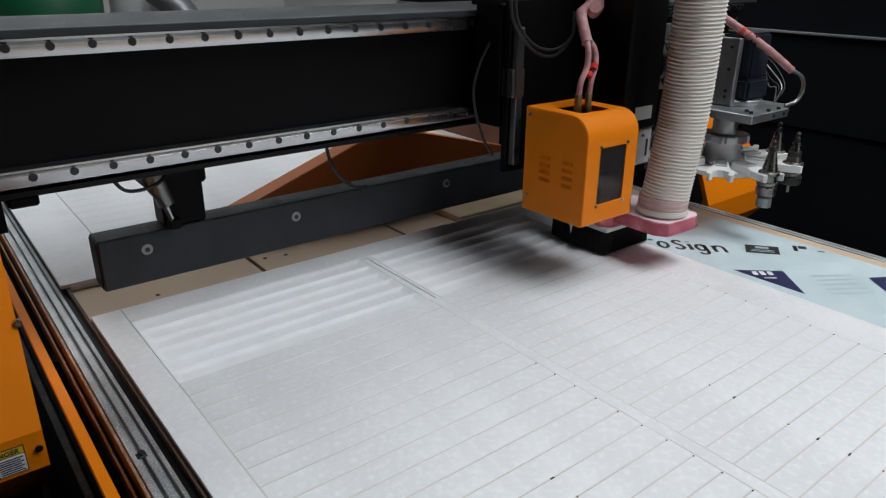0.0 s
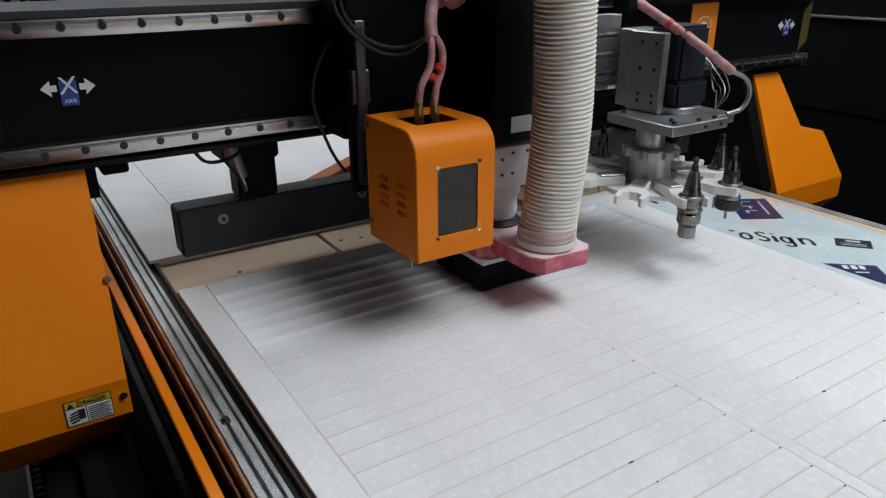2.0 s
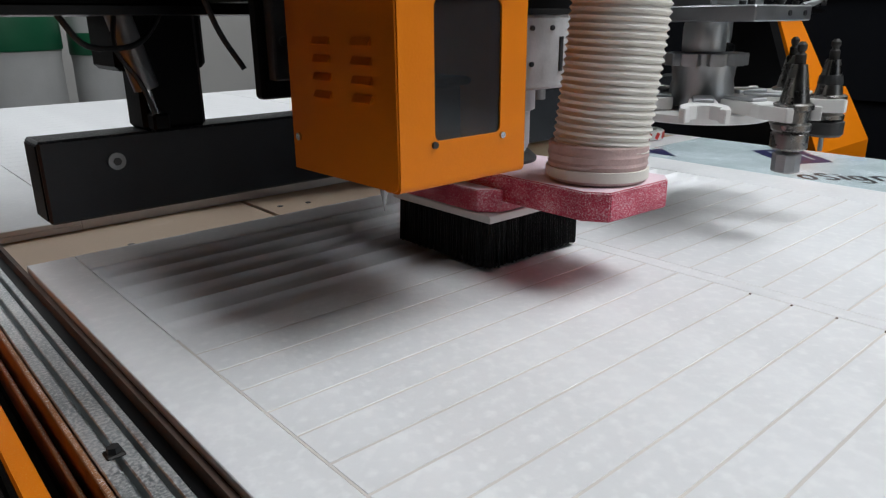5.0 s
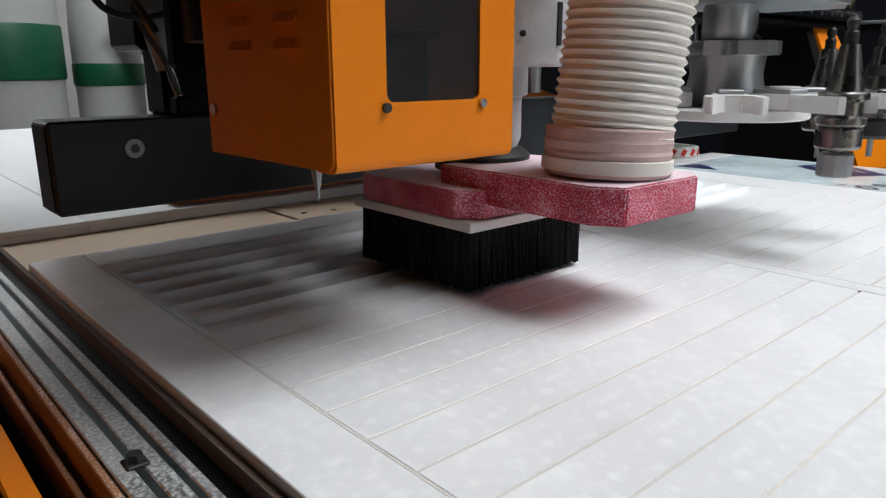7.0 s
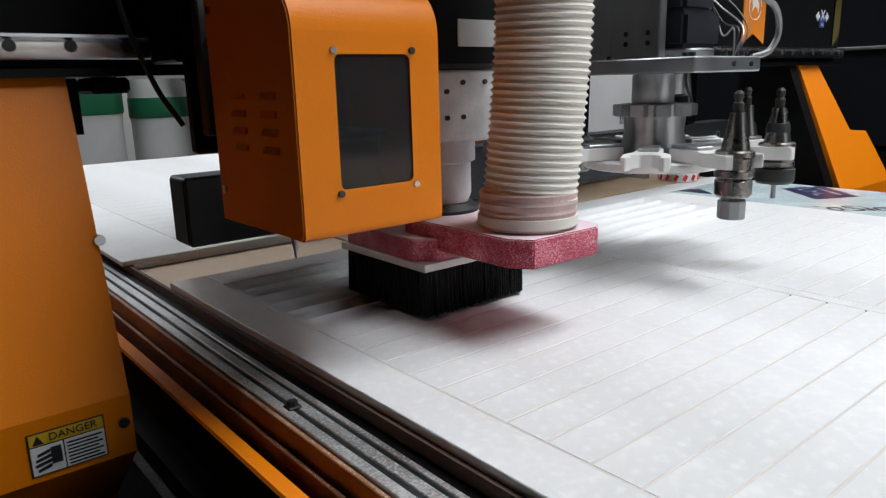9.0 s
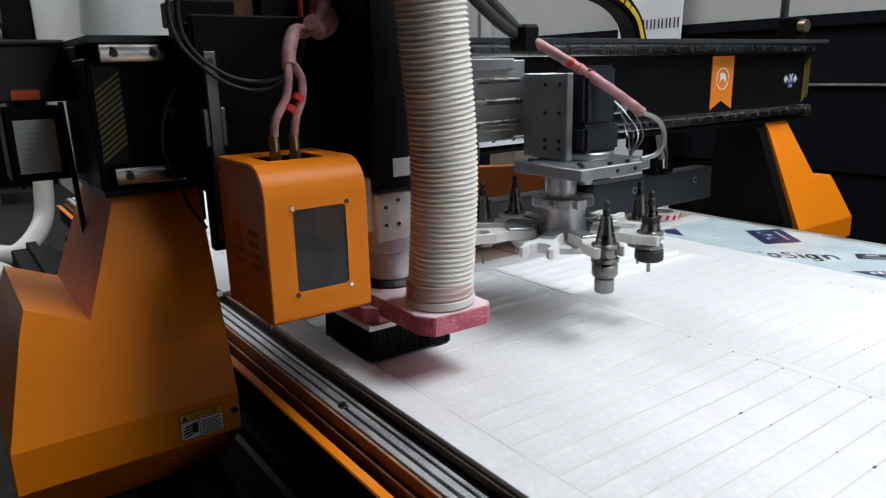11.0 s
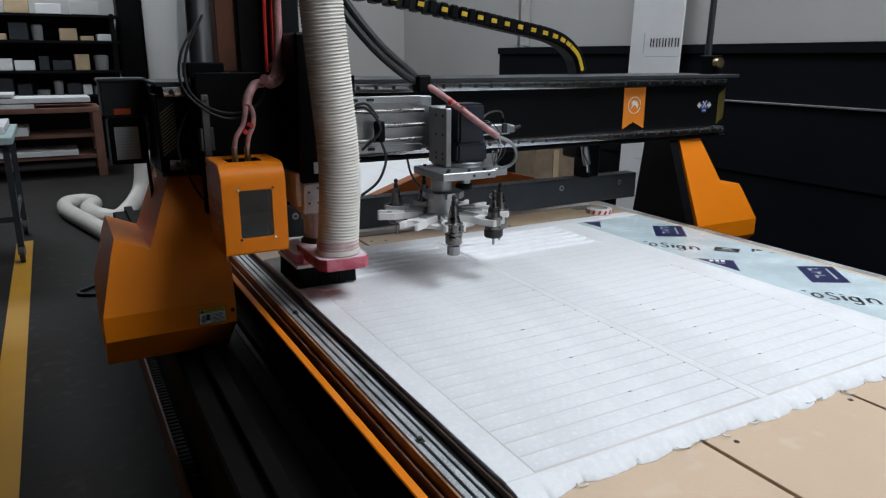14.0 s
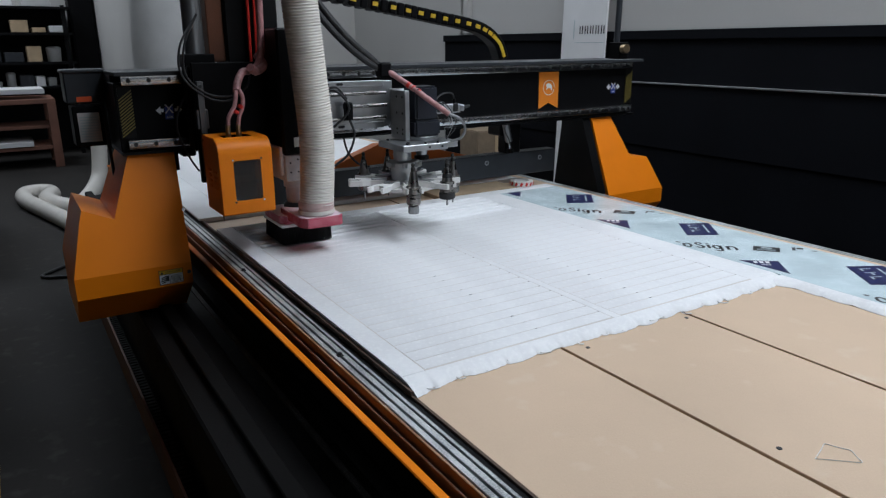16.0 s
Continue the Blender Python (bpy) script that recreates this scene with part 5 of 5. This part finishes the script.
def shelf_unit():
    s = thing("storage_shelf", "crowded dark metal storage shelf by the far wall", "shelf")
    for x in (-3.2, -1.6, 0.3):
        for y in (8.75, 9.25):
            part("upright", boxes((x, x + 0.05, y, y + 0.05, 0, 1.98)), BLACK, s)
    part("back_panel", boxes((-3.2, 0.4, 9.31, 9.34, 0, 1.95)), BLACK, s)
    for z in (0.9, 1.22, 1.6, 1.93):
        part("shelf_board", boxes((-3.2, 0.4, 8.72, 9.3, z, z + 0.03)), BLACK, s)
    rnd = random.Random(7)
    for z in (0.931, 1.251, 1.631):
        x = -3.1
        while x < 0.25:
            w = rnd.uniform(0.07, 0.24)
            h = rnd.uniform(0.06, 0.25)
            if rnd.random() < 0.88:
                kind, m, lab_ = rnd.choice((("storage_box", BOARDWHITE, "white plastic storage box on a shelf"), ("storage_box", PLYWOOD, "brown cardboard box on a shelf"), ("storage_box", GREY, "dark grey tool case on a shelf"), ("paint_tub", BAG, "pale grey tub on a shelf")))
                bm = lathe([(w * 0.4, z), (w * 0.45, z + h * 0.9), (w * 0.3, z + h)], (x + w / 2, 9.0), 14) if kind == "paint_tub" else boxes((x, x + w, 8.8, 9.15, z, z + h), bevel=0.008)
                solo(kind, bm, m, lab_, "tub" if kind == "paint_tub" else "box", "stock on the shelves")
            x += w + rnd.uniform(0.01, 0.06)


shelf_unit()


def bench():
    s = thing("work_bench", "red-brown wooden bench stacked with white sheet offcuts", "bench")
    part("bench_top", boxes((-2.6, 0.0, 7.6, 8.4, 0.78, 0.84), bevel=0.005), WOOD, s)
    part("bench_shelf", boxes((-2.6, 0.0, 7.65, 8.35, 0.22, 0.27), bevel=0.005), WOOD, s)
    part("bench_shelf", boxes((-2.6, 0.0, 7.65, 8.35, 0.48, 0.52), bevel=0.005), WOOD, s)
    for x in (-2.6, -1.35, -0.1):
        for y in (7.6, 8.3):
            part("bench_leg", boxes((x, x + 0.1, y, y + 0.1, 0, 0.78), bevel=0.004), WOOD, s)
    for k, (x0, x1, z, h) in enumerate(((-2.5, -0.7, 0.84, 0.05), (-1.2, -0.1, 0.9, 0.06), (-2.4, -0.9, 0.97, 0.04), (-2.3, -0.8, 0.52, 0.1), (-1.8, -0.3, 0.27, 0.06))):
        solo("sheet_offcut", boxes((x0, x1, 7.62, 8.25, z + 0.001, z + h), bevel=0.004), BOARDWHITE, "white sheet offcut lying on a wooden bench", "sheet offcut", "offcuts on the bench")


bench()


def trolley():
    s = thing("trolley_table", "pale teal-topped workshop trolley on castors", "table")
    part("table_top", boxes((-1.8, -0.79, 3.6, 4.75, 0.85, 0.9), bevel=0.006), TEAL, s)
    for x in (-1.75, -0.86):
        for y in (3.66, 4.62):
            part("table_leg", boxes((x, x + 0.04, y, y + 0.04, 0.12, 0.85)), GREY, s)
            w = part("castor", rod((x + 0.005, y + 0.02, 0.06), (x + 0.035, y + 0.02, 0.06), 0.06, seg=18), RUBBER, s)
            part("castor_fork", boxes((x - 0.005, x + 0.045, y, y + 0.04, 0.06, 0.13)), GALV, w)
    part("cross_rail", boxes((-1.71, -0.86, 3.67, 3.7, 0.3, 0.34)), GREY, s)
    part("cross_rail", boxes((-0.85, -0.83, 3.7, 4.62, 0.3, 0.34)), GREY, s)
    solo("sheet_offcut", boxes((-1.75, -0.84, 3.9, 4.7, 0.901, 0.95), bevel=0.004), BOARDWHITE, "white board lying on a teal trolley", "sheet offcut", "offcuts on the bench")
    solo("tool_case", boxes((-1.35, -1.15, 3.75, 3.88, 0.901, 0.97), bevel=0.01), GREY, "dark grey tool case on a teal trolley", "case")
    t = thing("side_table", "white-topped workshop table beside the router", "table")
    part("table_top", prism([(-2.0, 1.03), (-0.91, 1.03), (-0.875, 1.065), (-0.875, 2.79), (-0.91, 2.825), (-2.0, 2.825)], "z", 0.708, 0.75, 0.004), BOARDWHITE, t)
    for x in (-1.9, -1.3):
        for y in (1.12, 2.7):
            part("table_leg", boxes((x, x + 0.05, y, y + 0.05, 0, 0.709), bevel=0.003), GREY, t)


def ladder():
    s = thing("step_ladder", "pale metal step ladder leaning behind the bench", "ladder")
    for x0 in (-1.34, -1.06):
        part("stile", rod((x0, 8.5, 0.0), (x0 - 0.4, 8.58, 2.2), 0.022, seg=8), BAG, s)
    for k in range(8):
        z = 0.2 + 0.26 * k
        d = -0.4 * z / 2.2
        part("rung", boxes((-1.33 + d, -1.07 + d, 8.49 + 0.036 * z, 8.53 + 0.036 * z, z - 0.014, z + 0.014), bevel=0.004), BAG, s)


ladder()
solo("tall_cabinet", boxes((0.42, 0.73, 8.98, 9.36, 0.0, 2.35), (0.44, 0.71, 8.965, 8.98, 1.0, 2.3), bevel=0.008), BLACK, "tall black cabinet beside the storage shelf", "cabinet")
for x0, x1, z, h, m_, l_ in ((-0.9, -0.62, 1.961, 0.2, PLYWOOD, "brown cardboard box on top of a shelf"), (-0.55, -0.25, 1.961, 0.13, BOARDWHITE, "white storage box on top of a shelf"), (-0.15, 0.2, 1.961, 0.17, BAG, "pale grey box on top of a shelf"), (-1.4, -1.05, 1.961, 0.16, BAG, "pale grey box on top of a shelf")):
    solo("storage_box", boxes((x0, x1, 8.82, 9.15, z, z + h), bevel=0.008), m_, l_, "box", "stock on the shelves")


trolley()
solo("floor_hose", tube([(-0.1, 3.3, 0.06), (-0.256, 4.07, 0.06), (-0.38, 4.6, 0.06), (-0.513, 5.185, 0.06), (-0.507, 5.55, 0.06), (-0.36, 5.62, 0.06), (-0.277, 5.45, 0.06), (-0.34, 5.12, 0.07), (-0.25, 4.75, 0.07), (-0.1, 4.65, 0.08), (0.1, 4.9, 0.25), (0.16, 5.0, 0.6)], 0.07, 160, 16, lambda i: 1 + 0.04 * (i % 2)), HOSE, "cream flexible hose lying in loops on the floor", "hose")
solo("loose_cable", tube([(-0.37, 2.87, 0.012), (-0.45, 2.79, 0.012), (-0.52, 2.71, 0.012), (-0.5, 2.65, 0.012), (-0.37, 2.59, 0.012)], 0.011, 40, 8), RUBBER, "loose black cable on the concrete floor", "cable")


def motions():
    XH = [(0, 0.844), (0.5, 0.864), (1, 0.73), (1.5, 0.437), (2, 0.312), (2.5, 0.307), (3, 0.308), (3.5, 0.303), (4, 0.273), (4.5, 0.239), (5.5, 0.176), (7, 0.082), (7.5, 0.052), (8, 0.025), (8.5, -0.006), (9, -0.034), (10.2, -0.104), (11.5, -0.179), (12, -0.208), (12.5, -0.231), (13, -0.233), (13.5, -0.221), (14, -0.197), (14.5, -0.165), (15, -0.136), (15.5, -0.103), (16, -0.076)]
    YG = [-0.023, -0.02, -0.007, 0.021, 0.032, 0.021, -0.007, -0.021, -0.022, -0.025, -0.027, -0.029, -0.028, -0.025, -0.025, -0.022, -0.015, -0.008, -0.005, 0.003, 0.02, 0.025, 0.033, 0.034, 0.034, 0.032, 0.031]
    walk(gantry, [(t, pose(0, y, 0)) for (t, x), y in zip(XH, YG)])
    # the flexible hose sways about its cuff as the carriage pulls it along
    LEAN = [3, 3, 2.5, 1.5, 0.5, 0, 0, 0.3, 0.6, 1, 1.6, 2.5, 2.4, 2, 1.5, 1, -0.5, -2, -3, -2.2, -1.5, -1, -0.8, -0.6, -0.5, -0.4, -0.3]
    foot = pose(0.29, -0.372, 0.95)
    walk(duct, [(t, pose(x, y, 0) @ foot @ pose(0, 0, 0, 0, a, 0) @ foot.inverted()) for (t, x), y, a in zip(XH, YG, LEAN)])
    for carried in [head, mag, *tools]:
        walk(carried, [(t, pose(x, y, 0)) for (t, x), y in zip(XH, YG)])


motions()
